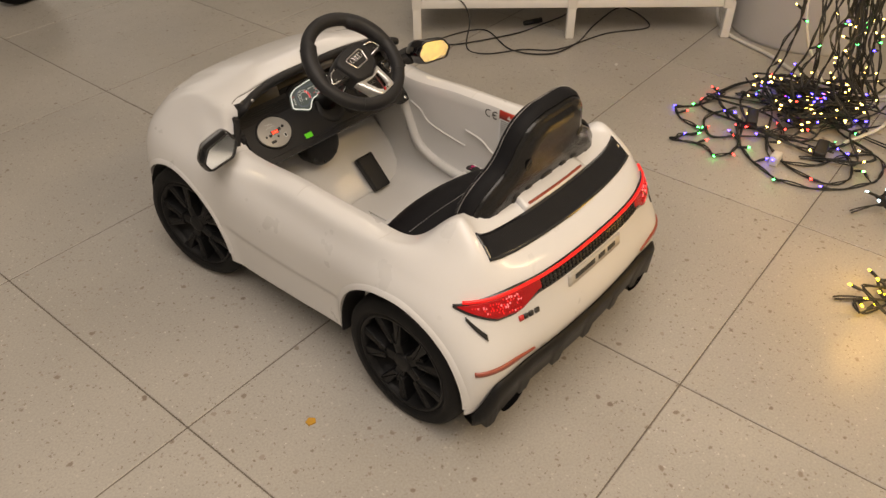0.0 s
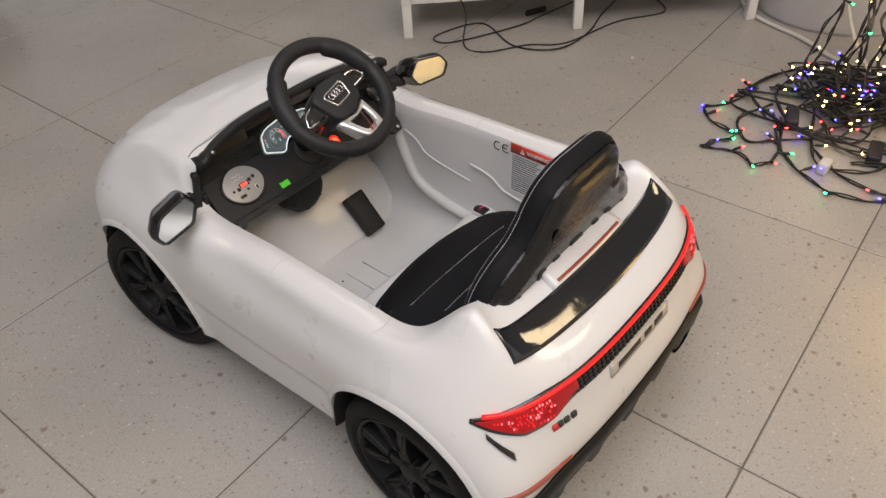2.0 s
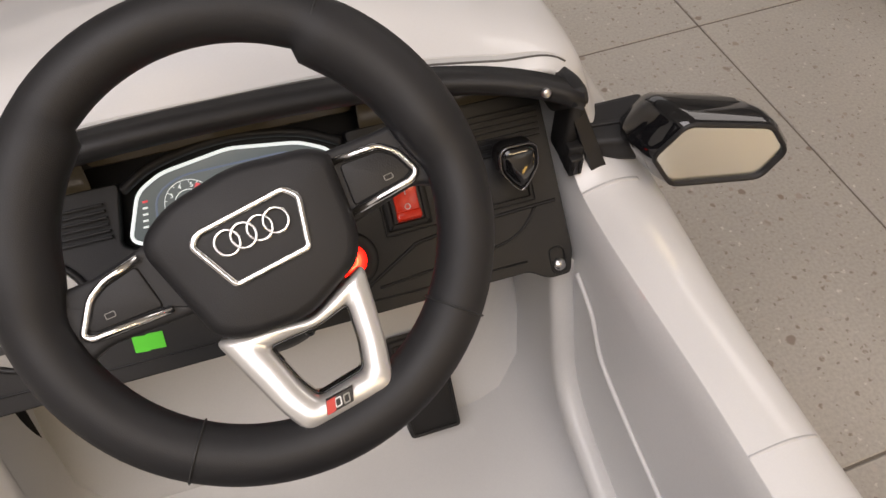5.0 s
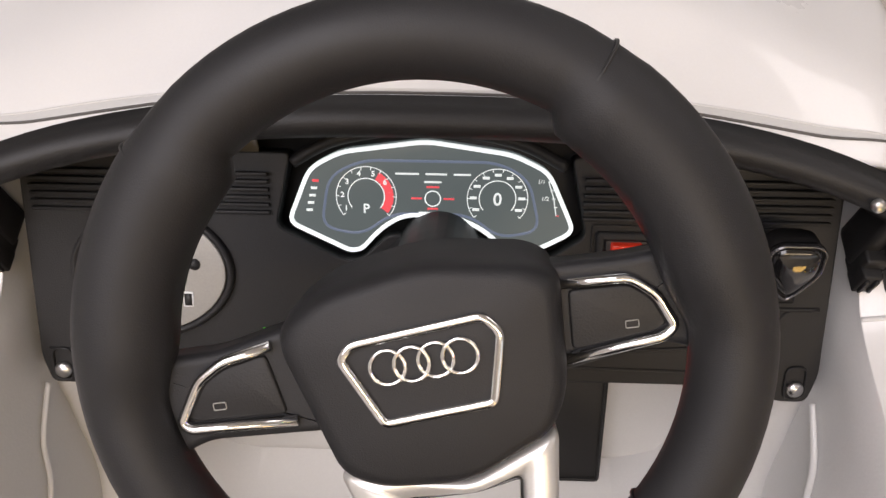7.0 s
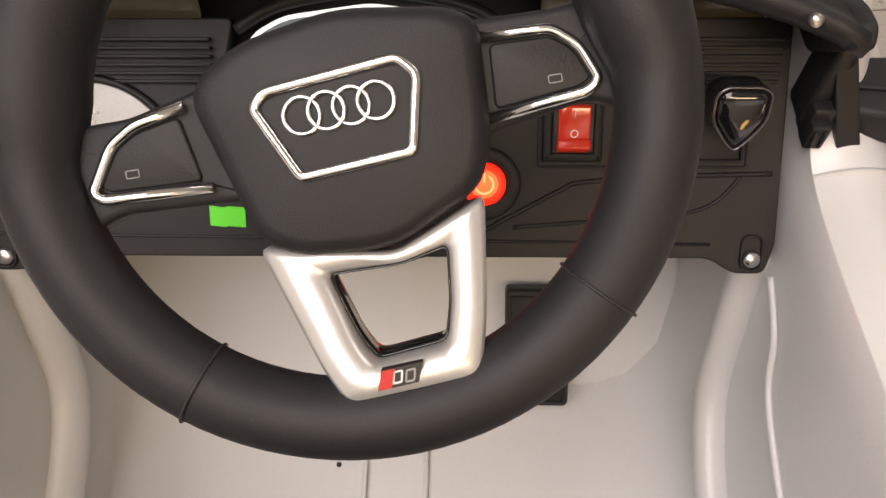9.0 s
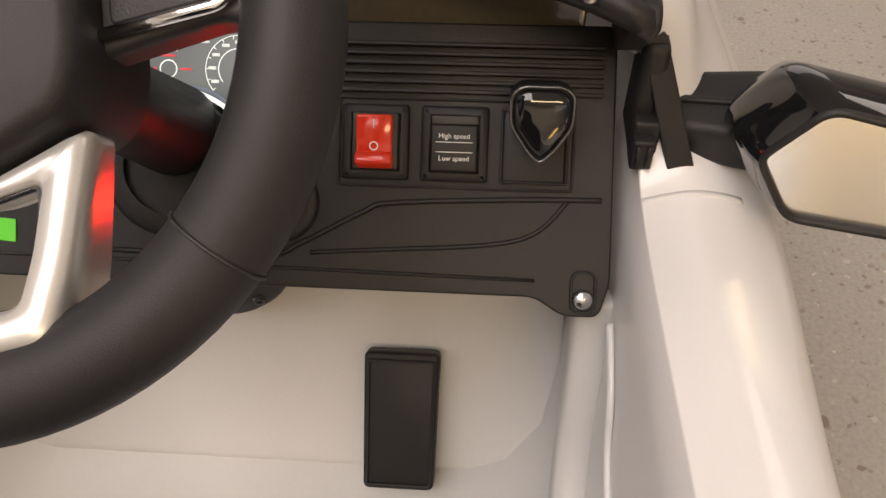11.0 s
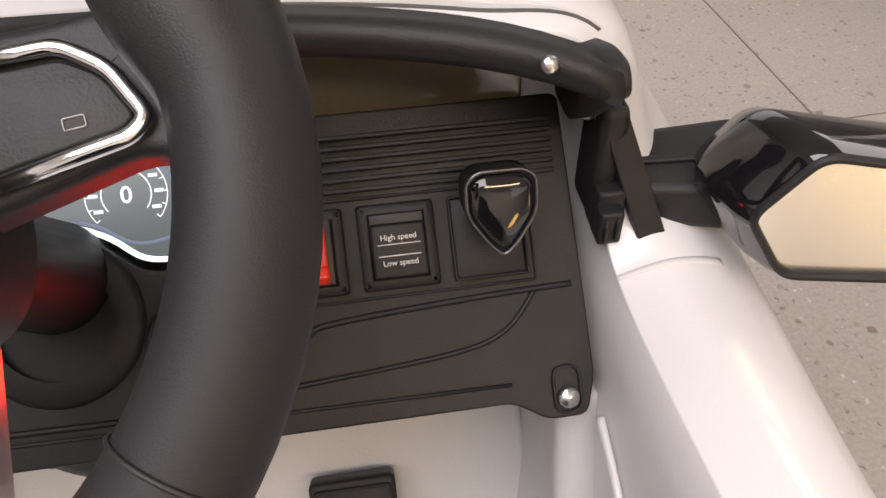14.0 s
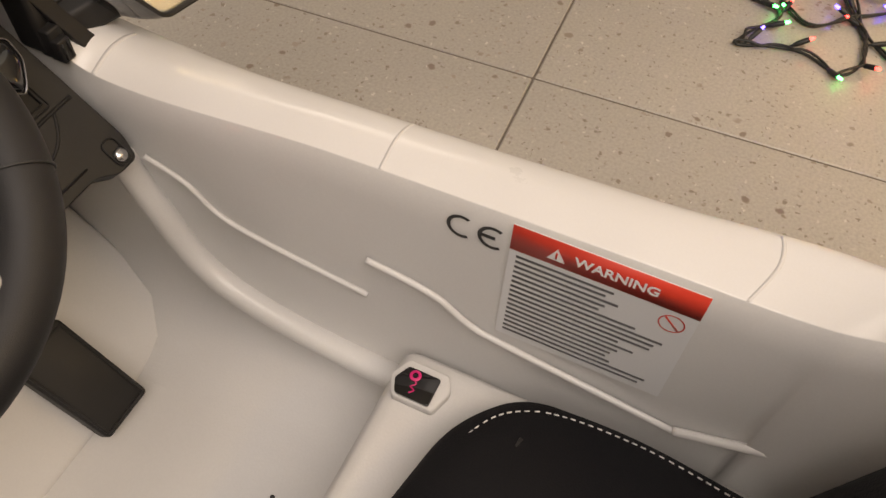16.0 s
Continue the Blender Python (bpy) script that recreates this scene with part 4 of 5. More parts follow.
for side in (-1, 1):
    if side > 0:
        spoke, z = [(0.034, 0.0185), (0.062, 0.0180), (0.086, 0.020), (0.086, -0.016), (0.070, -0.0085), (0.034, -0.015)], -0.0145
        trim = [(0.0410, 0.0128), (0.0610, 0.0122), (0.0680, 0.0065), (0.0725, -0.0035), (0.0690, -0.0062), (0.0403, -0.0097)]
    else:
        spoke, z = [(-0.034, 0.0120), (-0.060, 0.006), (-0.086, 0.006), (-0.086, -0.028), (-0.066, -0.0205), (-0.028, -0.022)], -0.0105
        trim = [(-0.0425, 0.0067), (-0.0575, 0.0035), (-0.0650, -0.0010), (-0.0725, -0.0130), (-0.0700, -0.0155), (-0.0385, -0.0165)]
    even(part("spoke", prism(rounded(spoke, 0.004), z - 0.012, z - 0.0015, 0.003, 3), GRIP, wheel_ob, turn=WH))
    t = rounded(trim, 0.0026)
    cut = t[5:-5]
    part("spoke_trim", tube([(x, y, z) for x, y in [trim[0]] + cut[1:-1] + [trim[-1]]], 0.00165, 8), CHROME, wheel_ob, "chrome trim line", turn=WH)
    cx, cy = sum(p[0] for p in trim) / 6, sum(p[1] for p in trim) / 6
    part("spoke_button", prism([(cx + (x - cx) * 0.86, cy + (y - cy) * 0.80) for x, y in t], z - 0.003, z - 0.0004, 0.0008), BLACK, wheel_ob, turn=WH)
    mx, my = side * 0.0605, cy - 0.0035
    part("button_mark", frame_ring(rounded([(mx - 0.002, my - 0.0012), (mx + 0.002, my - 0.0012), (mx + 0.002, my + 0.0012), (mx - 0.002, my + 0.0012)], 0.0006), 0.0003, z - 0.0005, z), GREYPANEL, wheel_ob, turn=WH)
# lower silver spoke: a frame round a trapezoid hole
OUT = [(-0.0305, -0.0355), (0.0090, -0.0425), (0.0365, -0.0300), (0.0322, -0.0620), (0.0282, -0.0795), (-0.0105, -0.0825), (-0.0165, -0.0720)]
INN = [(-0.0118, -0.0458), (0.0100, -0.0458), (0.0242, -0.0425), (0.0226, -0.0590), (0.0198, -0.0705), (-0.0015, -0.0730), (-0.0056, -0.0655)]


def face_height(y):
    return -0.0018 - 0.0105 * max(0.0, min(1.0, (y + 0.080) / 0.045))


def lower_spoke():
    o, n = rounded(OUT, 0.004, 4), rounded(INN, 0.003, 4)
    verts, faces = [], []
    k = len(o)
    for (ox, oy), (ix, iy) in zip(o, n):
        a, b = Vector((ox, oy)), Vector((ix, iy))
        lip, low = a.lerp(b, 0.14), a.lerp(b, 0.86)
        verts += [(a.x, a.y, -0.026), (a.x, a.y, face_height(a.y) - 0.003), (lip.x, lip.y, face_height(lip.y)), (low.x, low.y, face_height(low.y) - 0.0005), (b.x, b.y, face_height(b.y) - 0.003), (b.x, b.y, -0.026)]
    for i in range(k):
        p, q = 6 * i, 6 * ((i + 1) % k)
        for j in range(6):
            faces.append((p + j, p + (j + 1) % 6, q + (j + 1) % 6, q + j))
    return outward((verts, faces))


low = part("lower_spoke", lower_spoke(), SILVER, wheel_ob, "silver-painted lower spoke with an opening", turn=WH)
part("opening_rim", frame_ring(rounded(INN, 0.003, 4), 0.0009, -0.020, -0.0125), GLOSS, low, turn=WH)
part("badge_plate", prism([(-0.0012, -0.0790), (0.0105, -0.0780), (0.0124, -0.0725), (0.0006, -0.0733)], -0.0045, -0.0012), INKSHADE, low, "small red and black badge", smooth=False, turn=WH)
part("badge_red", prism([(-0.0010, -0.0788), (0.0028, -0.0785), (0.0046, -0.0732), (0.0008, -0.0734)], -0.0012, -0.0008), DARKRED, low, smooth=False, turn=WH)
for a in (0.0042, 0.0078):
    part("badge_bar", frame_ring(rounded([(a - 0.0012, -0.0777), (a + 0.0018, -0.0775), (a + 0.0026, -0.0737), (a - 0.0004, -0.0739)], 0.0008), 0.0006, -0.0012, -0.0008), WHITEINK if a < 0.006 else GREYPANEL, low, turn=WH)

# ---- wing mirrors ----
def bar_between(a, b, ex, w0, w1, t0, t1, bevel):
    """A bevelled bar from a to b whose width lies along ex: widths and thicknesses at both ends."""
    ez = (b - a).normalized()
    ex = (ex - ez * ex.dot(ez)).normalized()
    ey = ez.cross(ex)
    bm = bmesh.new()
    bmesh.ops.create_cube(bm, size=1.0)
    for v in bm.verts:
        end = v.co.z > 0
        v.co = (b if end else a) + ex * (v.co.x * (w1 if end else w0)) + ey * (v.co.y * (t1 if end else t0))
    bmesh.ops.recalc_face_normals(bm, faces=bm.faces)
    bmesh.ops.bevel(bm, geom=bm.edges[:], offset=bevel, segments=2, profile=0.6, affect="EDGES")
    return from_bm(bm)


def wing_mirror(side):
    base = part("wing_mirror", joined(box(side * 0.1985, 0.466, 0.345, 0.010, 0.020, 0.046, 0.003), box(side * 0.1995, 0.4560, 0.3295, 0.0105, 0.012, 0.0185, 0.0015)), BLACK, car, "black wing mirror on a folding arm")
    socket = part("bracket_socket", box(side * 0.1985, 0.4500, 0.3265, 0.0085, 0.010, 0.0140, 0.0012), BLACK, base)
    for x in (0.1963, 0.2005):
        part("socket_rib", box(side * x, 0.4446, 0.3268, 0.0012, 0.002, 0.0100), BLACK, socket)
    tab = bar_between(Vector((side * 0.1968, 0.4625, 0.3690)), Vector((side * 0.2160, 0.4455, 0.3154)), Vector((side, 0.05, 0.15)), 0.0088, 0.0104, 0.005, 0.0055, 0.0008)
    part("mirror_tab", tab, BLACK, base, smooth=False)
    arm = bar_between(Vector((side * 0.2060, 0.4690, 0.3300)), Vector((side * 0.2500, 0.4580, 0.3345)), Vector((0, 1, 0.12)), 0.0290, 0.0380, 0.018, 0.022, 0.004)
    part("mirror_arm", arm, BLACK, base)
    part("arm_rib", bar_between(Vector((side * 0.2120, 0.4640, 0.3400)), Vector((side * 0.2440, 0.4560, 0.3445)), Vector((0, 1, 0.12)), 0.0030, 0.0030, 0.003, 0.003, 0.0008), BLACK, base)
    glass = [(-0.0367, 0.0032), (-0.0216, 0.0250), (0.0257, 0.0200), (0.0405, 0.0015), (0.0303, -0.0180), (-0.0216, -0.0187)]
    if side < 0:
        glass = [(-x, y) for x, y in glass][::-1]
    o = [(x * 1.075, y * 1.11) for x, y in rounded(glass, 0.006)]
    M = Matrix.Translation((side * 0.2675, 0.4105, 0.3475)) @ pose(0, 0, 0, 86, 0, side * -12.5)
    verts, faces, k = [], [], len(o)
    rings = [(1.0, 0.0, 0.0), (1.07, -0.004, 0.05), (1.11, -0.013, 0.25), (1.06, -0.026, 0.6), (0.86, -0.039, 0.9), (0.52, -0.048, 1.0), (0.15, -0.051, 1.0)]
    for q, z, lean in rings:
        verts += [(x * q - side * 0.016 * lean, y * q - 0.004 * lean, z) for x, y in o]
    for r in range(len(rings) - 1):
        for i in range(k):
            faces.append((r * k + i, r * k + (i + 1) % k, (r + 1) * k + (i + 1) % k, (r + 1) * k + i))
    faces.append([(len(rings) - 1) * k + i for i in range(k)])
    part("mirror_housing", outward((verts, faces)), GLOSS, base, "glossy black mirror housing", turn=M)
    part("mirror_rim", frame_ring([(x * 1.01, y * 1.01) for x, y in o], 0.0028, -0.004, 0.0015), BLACK, base, turn=M)
    part("mirror_glass", prism(rounded([(x * 1.02, y * 1.02) for x, y in glass], 0.004), -0.004, -0.0012), MIRROR, base, "mirror glass", smooth=False, turn=M)


for side in (-1, 1):
    wing_mirror(side)

# ---- seat ----
def cushion(outline, z0, z1, crown):
    """A stuffed pad: rounded rim, softly crowned top."""
    k = len(outline)
    cx, cy = sum(p[0] for p in outline) / k, sum(p[1] for p in outline) / k
    verts, faces = [], []
    rings = [(0.97, 0.0), (1.0, 0.25), (1.0, 0.6), (0.975, 0.85), (0.93, 1.0), (0.80, 1.0 + crown * 0.35), (0.6, 1.0 + crown * 0.7), (0.35, 1.0 + crown * 0.9), (0.12, 1.0 + crown)]
    for q, h in rings:
        verts += [(cx + (x - cx) * q, cy + (y - cy) * q, z0 + (z1 - z0) * h) for x, y in outline]
    for r in range(len(rings) - 1):
        for i in range(k):
            faces.append((r * k + i, r * k + (i + 1) % k, (r + 1) * k + (i + 1) % k, (r + 1) * k + i))
    faces.append([(len(rings) - 1) * k + i for i in range(k)])
    return outward((verts, faces))


def stitches(points, parent, m, step=0.0042, r=0.00045):
    run = spline(points, 24)
    shapes, gone = [], 0.0
    for a, b in zip(run, run[1:]):
        gone += (b - a).length
        if gone > step:
            d = (b - a).normalized()
            shapes.append(tube([b - d * step * 0.33, b + d * step * 0.33], r, 5))
            gone = 0.0
    part("stitching", joined(*shapes), THREAD, parent, "white stitching", turn=m)


SEAT = rounded([(-0.165, -0.02), (-0.178, 0.085), (-0.174, 0.150), (-0.140, 0.180), (-0.05, 0.199), (0.05, 0.199), (0.140, 0.180), (0.174, 0.150), (0.178, 0.085), (0.165, -0.02)], 0.04, 8)
seat = part("seat_cushion", cushion(SEAT, 0.186, 0.222, 0.62), LEATHER, car, "black leatherette seat cushion with white stitching")
for y, a, b in ((0.119, -0.123, 0.099), (0.074, -0.100, 0.090), (0.030, -0.095, 0.095)):
    stitches([(a, y, 0.2405), (a * 0.5 + b * 0.1, y, 0.2450), (b * 0.5, y, 0.2450), (b, y, 0.2415)], seat, None, 0.004)
stitches([(-0.160, 0.03, 0.2235), (-0.166, 0.085, 0.2235), (-0.160, 0.140, 0.2235), (-0.130, 0.168, 0.2235), (-0.05, 0.186, 0.2235), (0.05, 0.186, 0.2235), (0.130, 0.168, 0.2235), (0.160, 0.140, 0.2235), (0.166, 0.085, 0.2235), (0.160, 0.03, 0.2235)], seat, None)
part("seat_seam", tube(spline([(-0.14, 0.140, 0.2290), (-0.07, 0.151, 0.2330), (0, 0.154, 0.2340), (0.07, 0.151, 0.2330), (0.14, 0.140, 0.2290)], 8), 0.0012, 6), INKSHADE, seat)
# the backrest: x across, y up, z ahead
BK = Matrix(((1, 0, 0, 0), (0, -0.20, 0.98, -0.005), (0, 0.98, 0.20, 0.20), (0, 0, 0, 1)))
SIDE = [(0.165, 0.0), (0.166, 0.150), (0.158, 0.188), (0.135, 0.212), (0.104, 0.230), (0.092, 0.250), (0.086, 0.272), (0.070, 0.297), (0.040, 0.311)]
BACK = rounded([(-x, y) for x, y in SIDE] + SIDE[::-1], 0.022, 4)


def inset(outline, d):
    """The outline drawn in by d."""
    out, k = [], len(outline)
    for i in range(k):
        a, b = Vector(outline[i - 2]), Vector(outline[(i + 2) % k])
        t = (b - a).normalized()
        out.append(Vector(outline[i]) + Vector((t.y, -t.x)) * d)
    return [tuple(p) for p in out]


def pad(outline, steps):
    """A stuffed pad from inset outlines: pairs of inset and height, closed by its last ring."""
    rings, k = [inset(outline, d) if d else list(outline) for d, h in steps], len(outline)
    verts = [(x, y, h) for ring, (d, h) in zip(rings, steps) for x, y in ring]
    faces = []
    for r in range(len(rings) - 1):
        for i in range(k):
            faces.append((r * k + i, r * k + (i + 1) % k, (r + 1) * k + (i + 1) % k, (r + 1) * k + i))
    faces.append([(len(rings) - 1) * k + i for i in range(k)])
    return outward((verts, faces))


rest = part("backrest", pad(BACK, [(0.004, -0.006), (0.0, 0.002), (0.0, 0.014), (0.003, 0.020), (0.009, 0.0245), (0.016, 0.026)]), LEATHER, car, "black leatherette backrest with white stitching", turn=BK)
for d, h in ((0.011, 0.0252), (0.0005, 0.0165)):
    line = [(x, y, h) for x, y in inset(BACK, d)]
    stitches([p for p in line if p[1] > 0.03], rest, BK)
shell_back = part("backrest_shell", pad(BACK, [(0.006, -0.004), (0.006, -0.009), (0.009, -0.013), (0.014, -0.0135), (0.018, -0.019), (0.024, -0.023), (0.032, -0.0245)]), SEATBACK, rest, "glossy black moulded plastic back", turn=BK)
# holes and slots: black pieces painted for the shade inside
for x, y in ((-0.066, 0.240), (0.066, 0.240), (-0.118, 0.165), (0.118, 0.165)):
    part("back_hole", moved(lathe([(0.0, -0.0005), (0.0042, -0.0005), (0.0056, 0.0012), (0.0064, 0.0)], 16), Matrix.Translation((x, y, -0.0246)) @ Matrix.Diagonal((1, 1.6, -1, 1))), INKSHADE, rest, turn=BK)
for x in (-0.075, -0.045, 0.045, 0.075):
    part("back_slot", prism(rounded([(x - 0.007, 0.168), (x + 0.007, 0.168), (x + 0.007, 0.188), (x - 0.007, 0.188)], 0.005), -0.0262, -0.0235), INKSHADE, rest, turn=BK)
part("back_slot", prism(rounded([(-0.026, 0.165), (0.026, 0.165), (0.026, 0.180), (0.014, 0.182), (0.012, 0.190), (-0.012, 0.190), (-0.014, 0.182), (-0.026, 0.180)], 0.003), -0.0262, -0.0235), INKSHADE, rest, turn=BK)

# ---- stickers on the right-hand wall ----
WALL = Matrix(((0, 0.03, -1, 0.1985), (-1, 0, 0, 0.178), (0, 1, 0.03, 0.3225), (0, 0, 0, 1)))
sticker = part("warning_sticker", prism(rounded([(0.0, -0.094), (0.096, -0.094), (0.096, 0.0), (0.0, 0.0)], 0.001), 0.0, 0.0006), STICKERWHITE, car, "white safety sticker with a red warning band", smooth=False, turn=WALL)
part("warning_band", box(0.048, -0.009, 0.0007, 0.096, 0.018, 0.0005), STICKERRED, sticker, turn=WALL)
lettering("warning_word", "WARNING", 0.0086, WHITEINK, sticker, WALL @ Matrix.Translation((0.0535, -0.0095, 0.0012)), 0.0001, bold=0.0002)
part("warning_sign", prism([(0.019, -0.0140), (0.028, -0.0140), (0.0235, -0.0055)], 0.0009, 0.0012), WHITEINK, sticker, smooth=False, turn=WALL)
part("sign_mark", box(0.0235, -0.0105, 0.0012, 0.0010, 0.0045, 0.0004), STICKERRED, sticker, turn=WALL)
rnd = random.Random(4)
for k in range(17):
    w = rnd.uniform(0.045, 0.070) if k < 5 else rnd.uniform(0.055, 0.084)
    part("print_bar", box(0.004 + w / 2, -0.0225 - 0.0041 * k, 0.0007, w, 0.0016, 0.0003), GREYINK, sticker, turn=WALL)
part("ban_ring", arc(0.085, -0.028, 0.0062, 0, 360, 0.0007, 0.0009), STICKERRED, sticker, smooth=False, turn=WALL)
part("ban_bar", box(0.085, -0.028, 0.0008, 0.011, 0.0008, 0.0003), STICKERRED, sticker, turn=WALL @ Matrix.Translation((0.085, -0.028, 0)) @ pose(0, 0, 0, 0, 0, -45) @ Matrix.Translation((-0.085, 0.028, 0)))
for cx, a0, a1 in ((-0.0265, 60, 300), (-0.0095, 55, 305)):
    part("mark_letter", arc(cx, -0.0165, 0.0072, a0, a1, 0.0021, 0.0004), INKSHADE, sticker, smooth=False, turn=WALL)
part("mark_letter", box(-0.0120, -0.0165, 0.0002, 0.0075, 0.0021, 0.0003), INKSHADE, sticker, turn=WALL)

# ---- cowl: a crescent at the bonnet's rear edge, its sunken shade painted grey ----
SEAM = mat("seam_white_plastic", (0.60, 0.595, 0.585), 0.5, 0, 0.03, 600)
for side in (-1, 1):
    for u, w in ((5.95, 0.022), (4.82, 0.012), (3.42, 0.018)):
        part("sill_seam", patch(side * u, side * (u + w), lambda s: 4.15, lambda s: 5.97, 2, 24, 0.0003), SEAM, car)
# grey stands for the recess's shade; the band lies on the shell
COWLSHADE = mat("shade_grey_cowl", (0.48, 0.48, 0.475), 0.45, 0, 0.04, 600)


def cowl_line(s):
    return 5.85 - 0.28 * abs(2 * s - 1) ** 3


def cowl_low(s):
    e = abs(2 * s - 1)
    return cowl_line(s) - 0.025 - 0.40 * e * e * max(0.0, 1 - e)


part("cowl_band", patch(7.12, 12.88, cowl_low, cowl_line, 60, 4, 0.0006), COWLSHADE, car, "crescent cowl panel, recess shade painted grey")
# gaps along the band: thin coloured strips, not cut in
for edge, wide, m in ((cowl_line, 0.016, GROOVE), (cowl_low, 0.012, SEAM)):
    part("cowl_gap", patch(7.12, 12.88, edge, lambda s, e=edge, w=wide: e(s) + w, 60, 1, 0.0010), m, car)


# ---- hall: floor, walls, ceiling ----
def terrazzo():
    m, t, b = nodes_of("beige_terrazzo")
    where = t.nodes.new("ShaderNodeNewGeometry")
    rand = t.nodes.new("ShaderNodeObjectInfo")

    def noise_at(scale, detail=4.0):
        n = t.nodes.new("ShaderNodeTexNoise")
        n.inputs["Scale"].default_value, n.inputs["Detail"].default_value = scale, detail
        t.links.new(where.outputs["Position"], n.inputs["Vector"])
        return n

    def ramp(source, stops):
        r = t.nodes.new("ShaderNodeValToRGB")
        while len(r.color_ramp.elements) < len(stops):
            r.color_ramp.elements.new(0.5)
        for e, (p, c) in zip(r.color_ramp.elements, stops):
            e.position, e.color = p, (*c, 1)
        t.links.new(source, r.inputs["Fac"])
        return r

    def over(a, b2, fac, mode="MIX"):
        x = t.nodes.new("ShaderNodeMix")
        x.data_type, x.blend_type = "RGBA", mode
        for v, s in ((a, 6), (b2, 7)):
            t.links.new(v, x.inputs[s])
        if isinstance(fac, float):
            x.inputs[0].default_value = fac
        else:
            t.links.new(fac, x.inputs[0])
        return x.outputs[2]

    base = ramp(noise_at(260.0).outputs["Fac"], [(0.30, (0.365, 0.346, 0.317)), (0.55, (0.42, 0.40, 0.365)), (0.75, (0.455, 0.434, 0.397))])
    cloud = ramp(noise_at(2.2, 8.0).outputs["Fac"], [(0.3, (0.86, 0.86, 0.86)), (0.7, (1.06, 1.05, 1.04))])
    colour = over(base.outputs["Color"], cloud.outputs["Color"], 1.0, "MULTIPLY")
    for scale, cut, tones in ((150.0, 0.38, ((0.23, 0.20, 0.17), (0.31, 0.28, 0.245), (0.56, 0.54, 0.50))), (95.0, 0.20, ((0.24, 0.205, 0.165), (0.32, 0.28, 0.24), (0.48, 0.45, 0.41))), (52.0, 0.07, ((0.22, 0.18, 0.145), (0.27, 0.23, 0.19), (0.33, 0.29, 0.25)))):
        vor = t.nodes.new("ShaderNodeTexVoronoi")
        vor.inputs["Scale"].default_value = scale
        bend = noise_at(scale * 1.7)
        warp = t.nodes.new("ShaderNodeVectorMath")
        warp.operation = "MULTIPLY_ADD"
        t.links.new(bend.outputs["Color"], warp.inputs[0])
        warp.inputs[1].default_value = (0.010, 0.010, 0.010)
        t.links.new(where.outputs["Position"], warp.inputs[2])
        t.links.new(warp.outputs["Vector"], vor.inputs["Vector"])
        chip = ramp(vor.outputs["Distance"], [(0.20, (1, 1, 1)), (0.30, (0, 0, 0))])
        pick = t.nodes.new("ShaderNodeSeparateColor")
        t.links.new(vor.outputs["Color"], pick.inputs["Color"])
        some = t.nodes.new("ShaderNodeMath")
        some.operation, some.inputs[1].default_value = "LESS_THAN", cut
        t.links.new(pick.outputs["Red"], some.inputs[0])
        fac = t.nodes.new("ShaderNodeMath")
        fac.operation = "MULTIPLY"
        t.links.new(some.outputs[0], fac.inputs[0])
        t.links.new(chip.outputs["Color"], fac.inputs[1])
        tone = ramp(pick.outputs["Green"], [(0.2, tones[0]), (0.6, tones[1]), (0.9, tones[2])])
        colour = over(colour, tone.outputs["Color"], fac.outputs[0])
    shade = t.nodes.new("ShaderNodeMapRange")
    shade.inputs["To Min"].default_value, shade.inputs["To Max"].default_value = 0.96, 1.03
    t.links.new(rand.outputs["Random"], shade.inputs["Value"])
    last = t.nodes.new("ShaderNodeVectorMath")
    last.operation = "SCALE"
    t.links.new(colour, last.inputs[0])
    t.links.new(shade.outputs["Result"], last.inputs["Scale"])
    t.links.new(last.outputs["Vector"], b.inputs["Base Color"])
    rough = t.nodes.new("ShaderNodeMapRange")
    rough.inputs["From Min"].default_value, rough.inputs["From Max"].default_value = 0.3, 0.7
    rough.inputs["To Min"].default_value, rough.inputs["To Max"].default_value = 0.28, 0.44
    t.links.new(noise_at(9.0, 8.0).outputs["Fac"], rough.inputs["Value"])
    t.links.new(rough.outputs["Result"], b.inputs["Roughness"])
    return m


TERRAZZO = terrazzo()
PLASTER = mat("pale_wall_plaster", (0.78, 0.77, 0.75), 0.85, 0, 0.05, 60, 0.001, 0, 0.05)
PAINT = mat("white_metal_paint", (0.74, 0.73, 0.71), 0.4, 0, 0.03, 700, 0, 0.1, 0.06)
COLUMN = mat("grey_white_plastic", (0.56, 0.56, 0.57), 0.5, 0, 0.04, 300, 0.0001, 0, 0.06)
CABLE = mat("black_cable", (0.012, 0.012, 0.013), 0.5, 0, 0.1, 500)
GREENWIRE = mat("dark_green_black_wire", (0.012, 0.014, 0.014), 0.45, 0, 0.15, 500)
PALECABLE = mat("white_cable", (0.62, 0.61, 0.58), 0.45, 0, 0.05, 500)
GROUT = mat("grey_brown_grout", (0.15, 0.13, 0.11), 0.9, 0, 0.2, 500)

floor = new("floor", mesh_of("floor", *box(2.0, 2.0, -0.0515, 12, 12, 0.100), GROUT, False))
tagged(floor, "beige terrazzo tile floor with dark narrow joints", "floor", kind="structure")
for name, where, size in (("wall_north", (2.0, 8.1, 1.4), (12, 0.2, 3.2)), ("wall_south", (2.0, -4.1, 1.4), (12, 0.2, 3.2)), ("wall_west", (-4.1, 2.0, 1.4), (0.2, 12.4, 3.2)), ("wall_east", (8.1, 2.0, 1.4), (0.2, 12.4, 3.2))):
    w = new(name, mesh_of(name, *box(*where, *size), PLASTER, False))
    tagged(w, "pale plastered hall wall", "wall", kind="structure")
ceil = new("ceiling", mesh_of("ceiling", *box(2.0, 2.0, 3.1, 12.4, 12.4, 0.2), PLASTER, False))
